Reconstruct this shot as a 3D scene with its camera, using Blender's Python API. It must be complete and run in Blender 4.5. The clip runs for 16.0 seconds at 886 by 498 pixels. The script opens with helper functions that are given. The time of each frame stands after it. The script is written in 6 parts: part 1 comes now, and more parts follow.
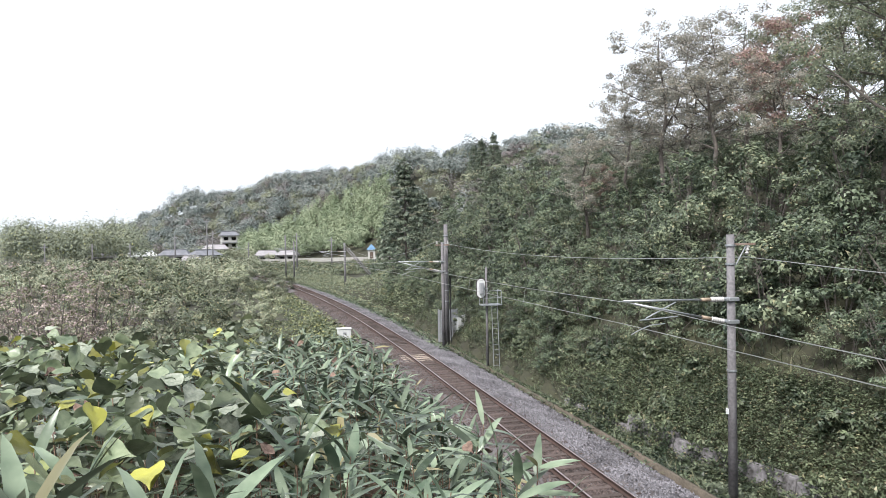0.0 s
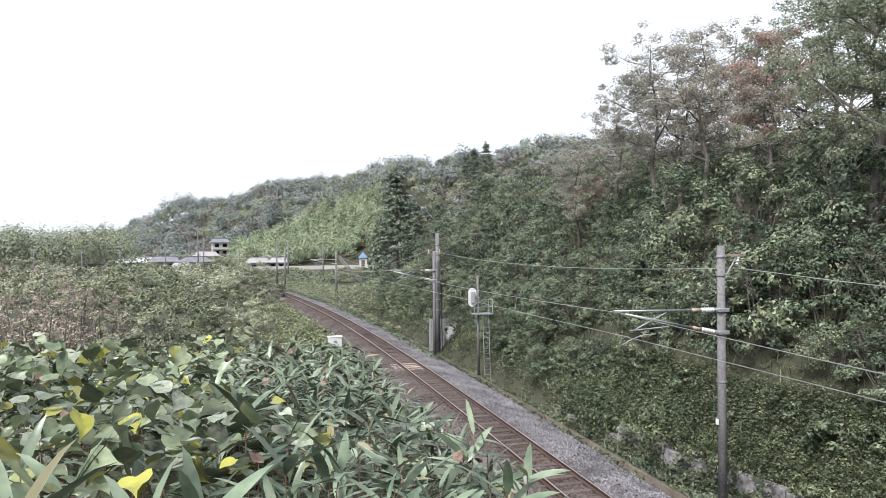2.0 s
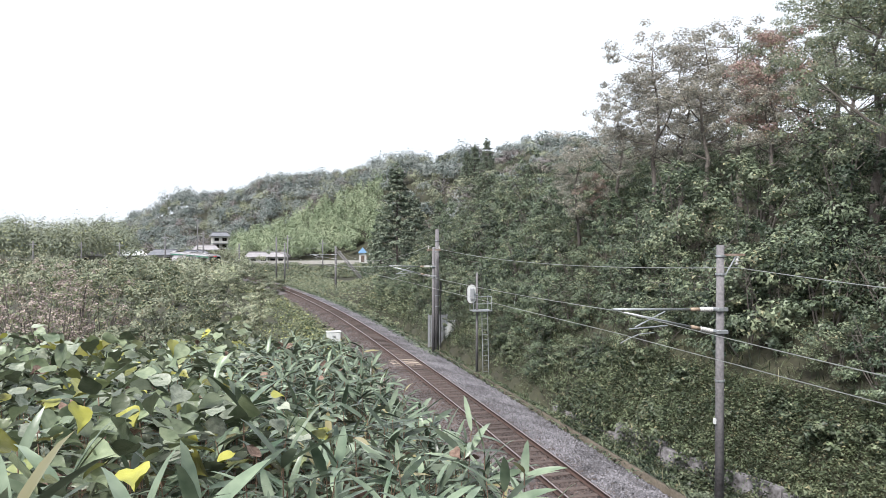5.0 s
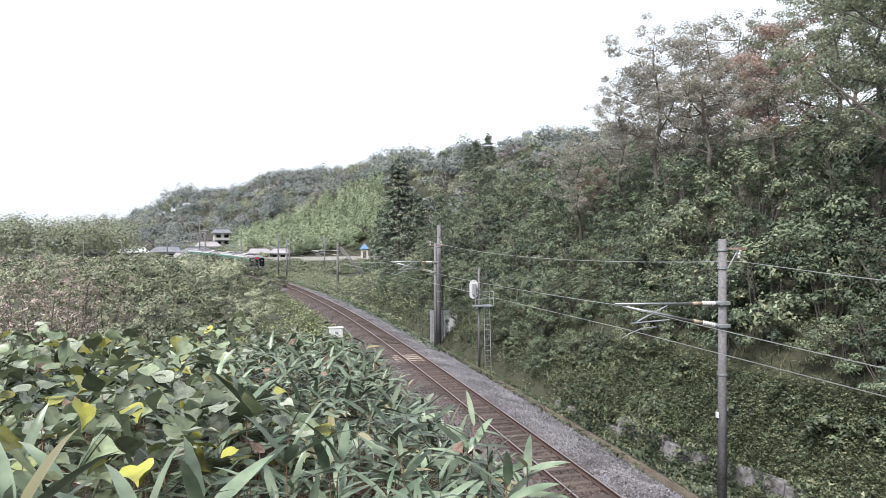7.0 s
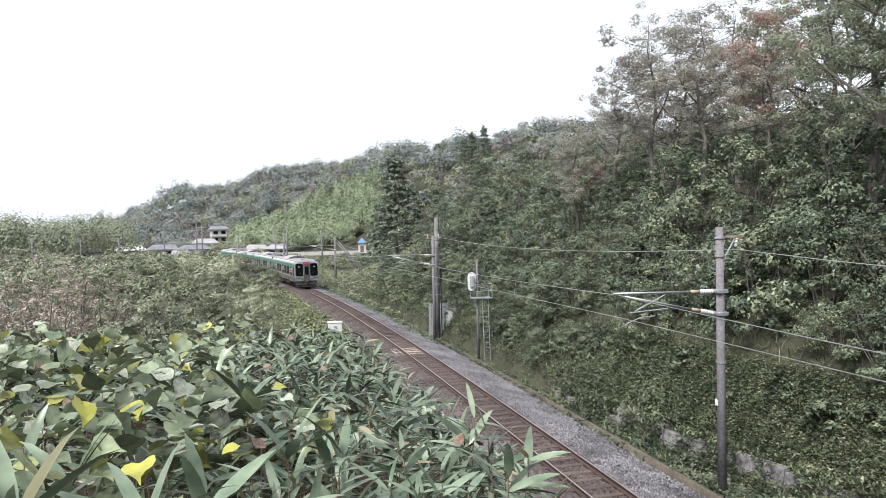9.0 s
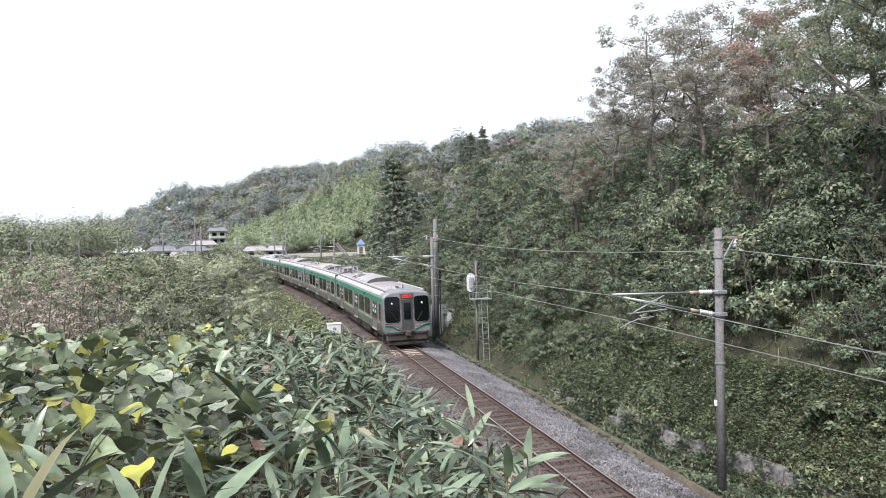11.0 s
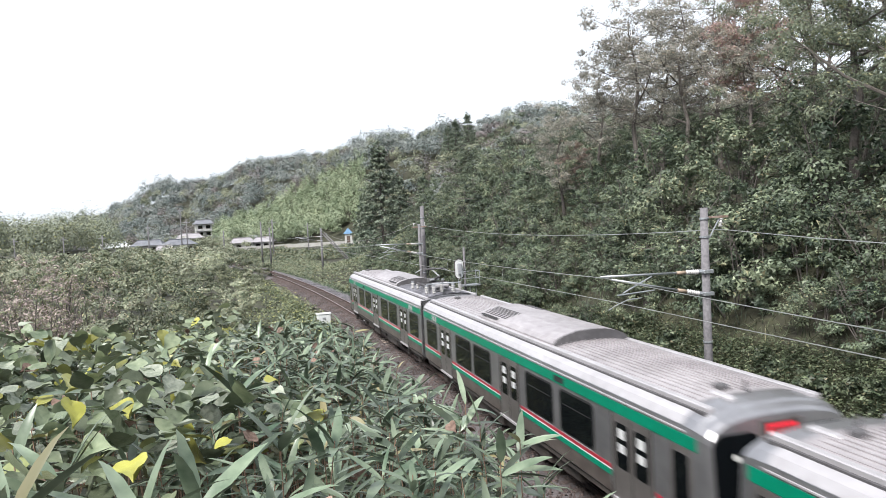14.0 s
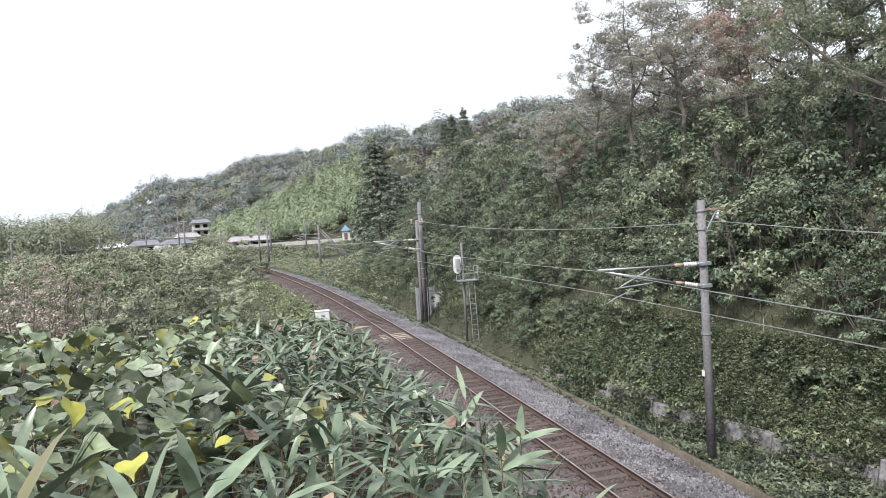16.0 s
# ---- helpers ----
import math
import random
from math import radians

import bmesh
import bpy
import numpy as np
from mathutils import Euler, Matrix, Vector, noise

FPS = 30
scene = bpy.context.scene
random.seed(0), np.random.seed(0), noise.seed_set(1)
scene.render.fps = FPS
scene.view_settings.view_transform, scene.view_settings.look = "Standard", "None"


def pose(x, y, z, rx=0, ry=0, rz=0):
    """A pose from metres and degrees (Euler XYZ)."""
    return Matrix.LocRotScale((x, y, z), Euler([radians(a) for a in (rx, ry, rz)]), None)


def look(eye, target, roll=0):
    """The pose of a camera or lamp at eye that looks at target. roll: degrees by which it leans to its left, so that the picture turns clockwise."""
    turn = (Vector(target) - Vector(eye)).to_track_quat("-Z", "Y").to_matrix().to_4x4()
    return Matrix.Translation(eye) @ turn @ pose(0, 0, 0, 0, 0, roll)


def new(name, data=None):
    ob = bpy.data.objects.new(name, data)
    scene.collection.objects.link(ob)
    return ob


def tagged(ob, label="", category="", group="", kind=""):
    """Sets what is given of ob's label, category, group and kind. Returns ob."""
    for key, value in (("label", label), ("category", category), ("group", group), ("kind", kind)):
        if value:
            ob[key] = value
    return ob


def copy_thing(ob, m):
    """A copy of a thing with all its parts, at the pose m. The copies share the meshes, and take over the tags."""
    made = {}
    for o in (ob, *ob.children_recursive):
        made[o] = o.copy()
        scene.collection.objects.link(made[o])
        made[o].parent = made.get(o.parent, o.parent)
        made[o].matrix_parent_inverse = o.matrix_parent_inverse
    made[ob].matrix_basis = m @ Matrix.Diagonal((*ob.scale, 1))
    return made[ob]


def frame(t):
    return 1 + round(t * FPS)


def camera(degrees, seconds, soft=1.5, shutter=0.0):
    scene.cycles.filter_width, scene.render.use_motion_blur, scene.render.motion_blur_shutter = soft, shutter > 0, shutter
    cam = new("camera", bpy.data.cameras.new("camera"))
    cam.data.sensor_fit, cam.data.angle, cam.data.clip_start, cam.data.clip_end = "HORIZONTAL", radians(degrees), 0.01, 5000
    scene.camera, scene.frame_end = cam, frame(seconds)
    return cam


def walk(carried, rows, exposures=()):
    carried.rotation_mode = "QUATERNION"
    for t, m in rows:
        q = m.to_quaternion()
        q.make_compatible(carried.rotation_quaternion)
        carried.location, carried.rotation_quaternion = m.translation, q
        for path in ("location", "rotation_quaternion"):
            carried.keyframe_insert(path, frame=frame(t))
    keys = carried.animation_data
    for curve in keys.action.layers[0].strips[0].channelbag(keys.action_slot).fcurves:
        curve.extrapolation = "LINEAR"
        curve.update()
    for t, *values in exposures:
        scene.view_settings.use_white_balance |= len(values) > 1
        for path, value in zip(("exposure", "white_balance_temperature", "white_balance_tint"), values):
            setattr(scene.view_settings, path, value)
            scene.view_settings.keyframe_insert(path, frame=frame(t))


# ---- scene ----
cam = camera(63.67, 16.0, soft=0.7, shutter=0.3)
EYE = 6.94
VIEW = [
    (0.0, 0.00, -1.07, 1.13), (0.5, -0.19, -1.72, 0.52), (1.0, -0.34, -1.36, 0.61), (1.5, -0.62, -0.62, 0.55),
    (2.0, -0.66, -0.38, 0.66), (2.5, -0.96, -0.48, 0.37), (3.0, -1.36, -0.49, 0.09), (3.5, -1.20, -0.63, 0.08),
    (4.0, -0.79, -0.51, -0.14), (6.5, -0.58, -1.01, 0.25), (7.0, -0.54, -1.04, 0.33), (7.5, -0.42, -1.21, 0.27),
    (8.0, -0.28, -1.37, 0.49), (8.5, -0.65, -1.82, 0.79), (9.0, -0.76, -1.62, 1.30), (11.5, -0.91, -1.53, 1.47),
    (12.0, -1.73, -1.60, 1.66), (12.5, -2.21, -1.73, 1.79), (13.0, -2.70, -1.24, 1.89), (13.5, -2.18, -1.88, 2.14),
    (14.0, -1.88, -2.62, 2.87), (14.5, -3.01, -2.93, 2.07), (15.0, -3.01, -3.06, 2.07), (15.5, -2.00, -2.82, 1.24),
    (16.0, -2.10, -2.98, 3.65),
]
walk(cam, [(t, pose(0, 0, EYE, 90 + p, r, y)) for t, y, p, r in VIEW])

# ---- light: bright overcast ----
world = bpy.data.worlds.new("overcast")
world.use_nodes = True
scene.world = world
wn = world.node_tree.nodes
wl = world.node_tree.links
SUN_UP, SUN_ROUND = 50, 215
sky = wn.new("ShaderNodeTexSky")
sky.sky_type = "NISHITA"
sky.sun_disc = False
sky.sun_elevation, sky.sun_rotation = radians(SUN_UP), radians(SUN_ROUND)
sky.air_density, sky.dust_density, sky.ozone_density = 1.0, 4.0, 1.0
cloud = wn.new("ShaderNodeMix")
cloud.data_type = "RGBA"
cloud.inputs["Factor"].default_value = 0.8
cloud.inputs["B"].default_value = (11.6, 12.4, 13.7, 1)
wl.new(sky.outputs["Color"], cloud.inputs["A"])
wl.new(cloud.outputs["Result"], wn["Background"].inputs["Color"])
wn["Background"].inputs["Strength"].default_value = 0.078
sun_data = bpy.data.lights.new("sun", "SUN")
sun_data.energy, sun_data.angle, sun_data.color = 4.4, radians(24), (1.0, 0.975, 0.95)
sun = new("sun", sun_data)
SUN_DIR = Vector((math.sin(radians(SUN_ROUND)) * math.cos(radians(SUN_UP)), math.cos(radians(SUN_ROUND)) * math.cos(radians(SUN_UP)), math.sin(radians(SUN_UP))))
sun.matrix_world = look((0, -40, 60), Vector((0, -40, 60)) - SUN_DIR)
scene.view_settings.exposure = 0.57



# ---- materials ----
def material(name, a, b, rough=0.7, metal=0.0, grain=30.0, stain=1.5, bump=0.2, spread=0.0, island=False, spec=0.5, third=None, lo=0.36, hi=0.64):
    """Two colours mixed by a fine and a coarse noise in metres, with relief; spread: variation from piece to piece."""
    m = bpy.data.materials.new(name)
    m.use_nodes = True
    n, l = m.node_tree.nodes, m.node_tree.links
    bsdf = n["Principled BSDF"]
    bsdf.inputs["Roughness"].default_value = rough
    bsdf.inputs["Metallic"].default_value = metal
    bsdf.inputs["Specular IOR Level"].default_value = spec
    geo = n.new("ShaderNodeTexCoord")
    fine = n.new("ShaderNodeTexNoise")
    fine.inputs["Scale"].default_value = grain
    fine.inputs["Detail"].default_value = 6
    coarse = n.new("ShaderNodeTexNoise")
    coarse.inputs["Scale"].default_value = stain
    coarse.inputs["Detail"].default_value = 4
    l.new(geo.outputs["Object"], fine.inputs["Vector"])
    l.new(geo.outputs["Object"], coarse.inputs["Vector"])
    add = n.new("ShaderNodeMath")
    add.operation = "MULTIPLY_ADD"
    add.inputs[1].default_value = 0.5
    half = n.new("ShaderNodeMath")
    half.operation = "MULTIPLY"
    half.inputs[1].default_value = 0.5
    l.new(coarse.outputs["Fac"], half.inputs[0])
    l.new(fine.outputs["Fac"], add.inputs[0])
    l.new(half.outputs[0], add.inputs[2])
    ramp = n.new("ShaderNodeValToRGB")
    ramp.color_ramp.elements[0].position, ramp.color_ramp.elements[1].position = lo, hi
    ramp.color_ramp.elements[0].color, ramp.color_ramp.elements[1].color = (*a, 1), (*b, 1)
    l.new(add.outputs[0], ramp.inputs["Fac"])
    colour = ramp.outputs["Color"]
    if spread or third:
        if island:
            pick = n.new("ShaderNodeNewGeometry").outputs["Random Per Island"]
        else:
            pick = n.new("ShaderNodeObjectInfo").outputs["Random"]
        if third:
            own = n.new("ShaderNodeValToRGB")
            own.color_ramp.elements[0].position, own.color_ramp.elements[1].position = third[3], third[4]
            own.color_ramp.elements[0].color, own.color_ramp.elements[1].color = (0, 0, 0, 1), (1, 1, 1, 1)
            l.new(pick, own.inputs["Fac"])
            mixc = n.new("ShaderNodeMix")
            mixc.data_type = "RGBA"
            l.new(own.outputs["Color"], mixc.inputs["Factor"])
            l.new(colour, mixc.inputs["A"])
            mixc.inputs["B"].default_value = (*third[:3], 1)
            colour = mixc.outputs["Result"]
        hsv = n.new("ShaderNodeHueSaturation")
        scale = n.new("ShaderNodeMapRange")
        scale.inputs["To Min"].default_value, scale.inputs["To Max"].default_value = 1 - spread, 1 + spread
        wave = n.new("ShaderNodeMath")
        wave.operation = "FRACT"
        seven = n.new("ShaderNodeMath")
        seven.operation = "MULTIPLY"
        seven.inputs[1].default_value = 7.31
        l.new(pick, seven.inputs[0])
        l.new(seven.outputs[0], wave.inputs[0])
        l.new(wave.outputs[0], scale.inputs["Value"])
        l.new(scale.outputs[0], hsv.inputs["Value"])
        l.new(colour, hsv.inputs["Color"])
        colour = hsv.outputs["Color"]
    l.new(colour, bsdf.inputs["Base Color"])
    if bump:
        bp = n.new("ShaderNodeBump")
        bp.inputs["Strength"].default_value = bump
        bp.inputs["Distance"].default_value = 0.02
        l.new(fine.outputs["Fac"], bp.inputs["Height"])
        l.new(bp.outputs["Normal"], bsdf.inputs["Normal"])
    return m


def leafy(name, a, b, third=None, rough=0.5, spread=0.35, through_light=0.18, grain=2.6, stain=0.7, per_plant=0.0, bump=0.0, lo=0.42, hi=0.58):
    """Leaves: colour from leaf to leaf, a soft gloss, and some light let through."""
    a, b = (a[0] * 1.02, a[1], a[2] * 1.2), (b[0] * 1.02, b[1], b[2] * 1.2)
    m = material(name, a, b, rough=rough, grain=grain, stain=stain, bump=bump, spread=spread, island=True, third=third, spec=0.4, lo=lo, hi=hi)
    n, l = m.node_tree.nodes, m.node_tree.links
    bsdf, out = n["Principled BSDF"], n["Material Output"]
    tr = n.new("ShaderNodeBsdfTranslucent")
    mix = n.new("ShaderNodeMixShader")
    mix.inputs["Fac"].default_value = through_light
    if per_plant:
        # one plant is a little lighter or darker than the next
        info, span, mul = n.new("ShaderNodeObjectInfo"), n.new("ShaderNodeMapRange"), n.new("ShaderNodeVectorMath")
        span.inputs["To Min"].default_value, span.inputs["To Max"].default_value = 1 - per_plant, 1 + per_plant
        mul.operation = "MULTIPLY"
        l.new(info.outputs["Random"], span.inputs["Value"])
        l.new(bsdf.inputs["Base Color"].links[0].from_socket, mul.inputs[0])
        l.new(span.outputs[0], mul.inputs[1])
        l.new(mul.outputs[0], bsdf.inputs["Base Color"])
    l.new(bsdf.inputs["Base Color"].links[0].from_socket, tr.inputs["Color"])
    l.new(bsdf.outputs[0], mix.inputs[1])
    l.new(tr.outputs[0], mix.inputs[2])
    l.new(mix.outputs[0], out.inputs["Surface"])
    return m


M = {
    "soil": material("soil_and_litter", (0.022, 0.02, 0.014), (0.05, 0.052, 0.026), rough=0.95, grain=5, stain=0.25, bump=0.6),
    "ballast": material("ballast_stone", (0.035, 0.028, 0.028), (0.135, 0.12, 0.12), rough=0.9, grain=16, stain=0.5, bump=1.0),
    "stone": material("ballast_chips", (0.045, 0.042, 0.046), (0.225, 0.215, 0.235), rough=0.85, grain=20, stain=0.6, bump=0.3, spread=0.4, island=True),
    "rusty_stone": material("rust_stained_chips", (0.032, 0.023, 0.021), (0.125, 0.092, 0.084), rough=0.9, grain=20, stain=0.6, bump=0.3, spread=0.4, island=True),
    "rail_side": material("rusted_rail", (0.035, 0.021, 0.018), (0.078, 0.045, 0.036), rough=0.8, grain=14, stain=0.8, bump=0.3),
    "rail_top": material("worn_rail_head", (0.36, 0.31, 0.31), (0.50, 0.44, 0.44), rough=0.34, metal=0.8, grain=9, stain=0.6, bump=0.02),
    "sleeper": material("weathered_sleeper", (0.040, 0.029, 0.026), (0.098, 0.073, 0.065), rough=0.9, grain=18, stain=2, bump=0.5, spread=0.3),
    "bare_sleeper": material("bare_new_sleeper", (0.30, 0.24, 0.20), (0.42, 0.35, 0.29), rough=0.9, grain=18, stain=2, bump=0.4, spread=0.2),
    "concrete": material("weathered_concrete", (0.088, 0.083, 0.088), (0.185, 0.177, 0.185), rough=0.85, grain=14, stain=1.2, bump=0.25),
    "kerb": material("mossy_concrete", (0.05, 0.042, 0.03), (0.135, 0.11, 0.085), rough=0.9, grain=14, stain=1.0, bump=0.3),
    "pale_concrete": material("stained_concrete", (0.045, 0.042, 0.040), (0.27, 0.255, 0.27), rough=0.9, grain=7, stain=2.2, bump=0.3),
    "galvanised": material("galvanised_steel", (0.288, 0.304, 0.320), (0.416, 0.432, 0.448), rough=0.45, metal=0.7, grain=25, stain=3, bump=0.05),
    "rusty_steel": material("rusty_steel", (0.16, 0.10, 0.07), (0.34, 0.27, 0.23), rough=0.75, metal=0.3, grain=25, stain=3, bump=0.2),
    "porcelain": material("white_porcelain", (0.40, 0.39, 0.38), (0.54, 0.53, 0.52), rough=0.25, grain=20, stain=3, bump=0.02),
    "copper": material("brown_insulator_end", (0.24, 0.18, 0.13), (0.36, 0.28, 0.21), rough=0.6, grain=20, stain=3, bump=0.05),
    "wire": material("dull_wire", (0.34, 0.35, 0.35), (0.5, 0.51, 0.5), rough=0.45, metal=0.6, grain=20, stain=1, bump=0),
    "white_paint": material("white_painted_steel", (0.528, 0.544, 0.544), (0.640, 0.648, 0.640), rough=0.5, grain=12, stain=1.5, bump=0.05),
    "grey_paint": material("grey_painted_steel", (0.216, 0.223, 0.238), (0.302, 0.310, 0.324), rough=0.55, grain=12, stain=1.5, bump=0.05),
    "dark_iron": material("grimy_underframe", (0.02, 0.018, 0.017), (0.075, 0.062, 0.055), rough=0.85, grain=10, stain=1.3, bump=0.2),
    "steel": material("brushed_stainless", (0.27, 0.265, 0.275), (0.37, 0.365, 0.38), rough=0.36, metal=0.75, grain=3, stain=0.5, bump=0.02),
    "door_steel": material("brushed_door_steel", (0.155, 0.142, 0.138), (0.23, 0.213, 0.207), rough=0.4, metal=0.55, grain=3, stain=0.7, bump=0.02),
    "roof": material("sooty_roof", (0.235, 0.215, 0.222), (0.39, 0.365, 0.375), rough=0.5, metal=0.2, grain=6, stain=0.6, bump=0.05),
    "roof_edge": material("pale_roof_shoulder", (0.33, 0.315, 0.325), (0.44, 0.425, 0.44), rough=0.4, metal=0.2, grain=5, stain=0.5, bump=0.03),
    "tray": material("smooth_grey_roof", (0.17, 0.165, 0.185), (0.27, 0.262, 0.285), rough=0.5, metal=0.1, grain=5, stain=0.7, bump=0.04),
    "gangway_frame": material("grimy_gangway_frame", (0.075, 0.064, 0.062), (0.15, 0.132, 0.128), rough=0.55, grain=7, stain=1.0, bump=0.05),
    "unit_end": material("dark_unit_end", (0.055, 0.052, 0.055), (0.10, 0.096, 0.10), rough=0.7, grain=8, stain=1.0, bump=0.1),
    "green": material("green_band", (0.0, 0.17, 0.095), (0.0, 0.215, 0.125), rough=0.35, grain=4, stain=0.6, bump=0.0),
    "red": material("red_band", (0.30, 0.025, 0.04), (0.38, 0.035, 0.055), rough=0.35, grain=4, stain=0.6, bump=0.0),
    "white_band": material("white_band", (0.55, 0.55, 0.55), (0.65, 0.65, 0.65), rough=0.35, grain=4, stain=0.6, bump=0.0),
    "black": material("black_rubber", (0.012, 0.012, 0.013), (0.03, 0.03, 0.03), rough=0.6, grain=8, stain=1, bump=0.05),
    "bark": material("grey_bark", (0.055, 0.048, 0.043), (0.15, 0.132, 0.118), rough=0.9, grain=9, stain=1.5, bump=0.5, spread=0.2),
    "dry_twig": material("dry_twigs", (0.16, 0.10, 0.07), (0.30, 0.20, 0.14), rough=0.9, grain=9, stain=1.5, bump=0.2),
    "tile_roof": material("glazed_roof_tiles", (0.10, 0.105, 0.12), (0.20, 0.205, 0.225), rough=0.8, grain=3, stain=0.4, bump=0.3),
    "brown_roof": material("pale_metal_roof", (0.22, 0.205, 0.215), (0.34, 0.325, 0.335), rough=0.75, grain=3, stain=0.4, bump=0.1),
    "plaster": material("white_plaster", (0.384, 0.378, 0.360), (0.484, 0.477, 0.459), rough=0.85, grain=3, stain=0.4, bump=0.05),
    "gangway": material("dark_gangway", (0.03, 0.03, 0.032), (0.06, 0.06, 0.062), rough=0.5, grain=8, stain=1, bump=0.05),
    "grimy_steel": material("grimy_lower_side", (0.085, 0.070, 0.063), (0.175, 0.152, 0.140), rough=0.5, metal=0.5, grain=3, stain=0.6, bump=0.03),
    "timber": material("dark_timber", (0.06, 0.045, 0.035), (0.14, 0.10, 0.08), rough=0.85, grain=6, stain=1, bump=0.1),
    "blue_roof": material("blue_sheet_roof", (0.06, 0.14, 0.24), (0.10, 0.20, 0.32), rough=0.5, grain=3, stain=0.6, bump=0.05),
    "asphalt": material("pale_road", (0.30, 0.29, 0.27), (0.44, 0.43, 0.40), rough=0.9, grain=4, stain=0.3, bump=0.1),
}


def glassy(name, colour, rough):
    m = bpy.data.materials.new(name)
    m.use_nodes = True
    b = m.node_tree.nodes["Principled BSDF"]
    b.inputs["Base Color"].default_value = (*colour, 1)
    b.inputs["Roughness"].default_value = rough
    b.inputs["Specular IOR Level"].default_value = 0.2
    return m


M["glass"] = glassy("tinted_window_glass", (0.004, 0.005, 0.006), 0.06)
M["lens"] = glassy("clear_lamp_lens", (0.7, 0.7, 0.68), 0.1)
lamp = glassy("lit_red_sign", (0.4, 0.02, 0.03), 0.4)
lamp.node_tree.nodes["Principled BSDF"].inputs["Emission Color"].default_value = (1.0, 0.03, 0.06, 1)
lamp.node_tree.nodes["Principled BSDF"].inputs["Emission Strength"].default_value = 0.5
M["sign"] = lamp


# ---- mesh helpers ----
def part(name, bm, mat, parent=None, label="", smooth=False):
    """Links a bmesh as one mesh object under a thing."""
    me = bpy.data.meshes.new(name)
    bm.to_mesh(me)
    bm.free()
    me.materials.append(mat)
    if smooth:
        me.polygons.foreach_set("use_smooth", [True] * len(me.polygons))
    ob = new(name, me)
    ob.parent = parent
    if label:
        ob["label"] = label
    return ob


def from_arrays(name, verts, faces, mat, parent=None, smooth=False):
    """A mesh from arrays: faces is a list of index arrays of equal width each."""
    me = bpy.data.meshes.new(name)
    verts = np.asarray(verts, np.float32)
    faces = [np.asarray(f, np.int32) for f in faces if len(f)]
    loops = np.concatenate([f.ravel() for f in faces])
    sizes = np.concatenate([np.full(len(f), f.shape[1], np.int32) for f in faces])
    me.vertices.add(len(verts))
    me.vertices.foreach_set("co", verts.ravel())
    me.loops.add(len(loops))
    me.loops.foreach_set("vertex_index", loops)
    me.polygons.add(len(sizes))
    me.polygons.foreach_set("loop_start", np.concatenate([[0], np.cumsum(sizes)[:-1]]).astype(np.int32))
    if smooth:
        me.polygons.foreach_set("use_smooth", np.ones(len(sizes), bool))
    me.update(calc_edges=True)
    me.validate()
    me.materials.append(mat)
    ob = new(name, me)
    ob.parent = parent
    return ob


def box(bm, x0, x1, y0, y1, z0, z1, bevel=0.0, m=None):
    r = bmesh.ops.create_cube(bm, size=1)
    vs = r["verts"]
    for v in vs:
        v.co = Vector(((x0 + x1) / 2 + v.co.x * (x1 - x0), (y0 + y1) / 2 + v.co.y * (y1 - y0), (z0 + z1) / 2 + v.co.z * (z1 - z0)))
    if bevel:
        es = list({e for v in vs for e in v.link_edges})
        made = bmesh.ops.bevel(bm, geom=es, offset=bevel, segments=1, affect="EDGES", clamp_overlap=True)
        vs = list({v for f in made["faces"] for v in f.verts} | {v for v in vs if v.is_valid})
    if m is not None:
        bmesh.ops.transform(bm, matrix=m, verts=[v for v in vs if v.is_valid])
    return bm


def a_box(*dims, bevel=0.0, m=None):
    return box(bmesh.new(), *dims, bevel=bevel, m=m)


def rod(bm, a, b, r0, r1=None, n=8):
    """A tapered round bar from a to b."""
    a, b = Vector(a), Vector(b)
    r1 = r0 if r1 is None else r1
    turn = (b - a).to_track_quat("Z", "Y").to_matrix().to_4x4()
    bmesh.ops.create_cone(bm, cap_ends=True, segments=n, radius1=r0, radius2=r1, depth=(b - a).length, matrix=Matrix.Translation((a + b) / 2) @ turn)
    return bm


def a_rod(a, b, r0, r1=None, n=8):
    return rod(bmesh.new(), a, b, r0, r1, n)


def thing(name, label, category, m=None, group="", kind=""):
    ob = tagged(new(name), label, category, group, kind)
    if m is not None:
        ob.matrix_world = m
    return ob


# ---- the line of the track: heading (degrees) by chainage s (metres) ----
LINE_S = np.arange(-220, 420, 1.0)
LINE_H = np.radians(np.interp(LINE_S, [-220, -60, 0, 20, 40, 60, 80, 100, 120, 140, 160, 180, 260, 420],
                              [8.0, 10.5, 12.8, 13.56, 14.67, 16.29, 18.6, 20.4, 21.9, 23.4, 25.2, 27.1, 34.7, 47]))
_dx, _dy = -np.sin(LINE_H), np.cos(LINE_H)
LINE_X = np.concatenate([[0], np.cumsum((_dx[1:] + _dx[:-1]) / 2)])
LINE_Y = np.concatenate([[0], np.cumsum((_dy[1:] + _dy[:-1]) / 2)])
LINE_X += 8.68 - LINE_X[220]
LINE_Y -= LINE_Y[220]


def on_line(s, d=0.0, z=0.0):
    """The point at chainage s, d metres to the right of the track's middle."""
    h = np.interp(s, LINE_S, LINE_H)
    return Vector((float(np.interp(s, LINE_S, LINE_X) + d * np.cos(h)), float(np.interp(s, LINE_S, LINE_Y) + d * np.sin(h)), z))


def heading(s):
    return float(np.interp(s, LINE_S, LINE_H))


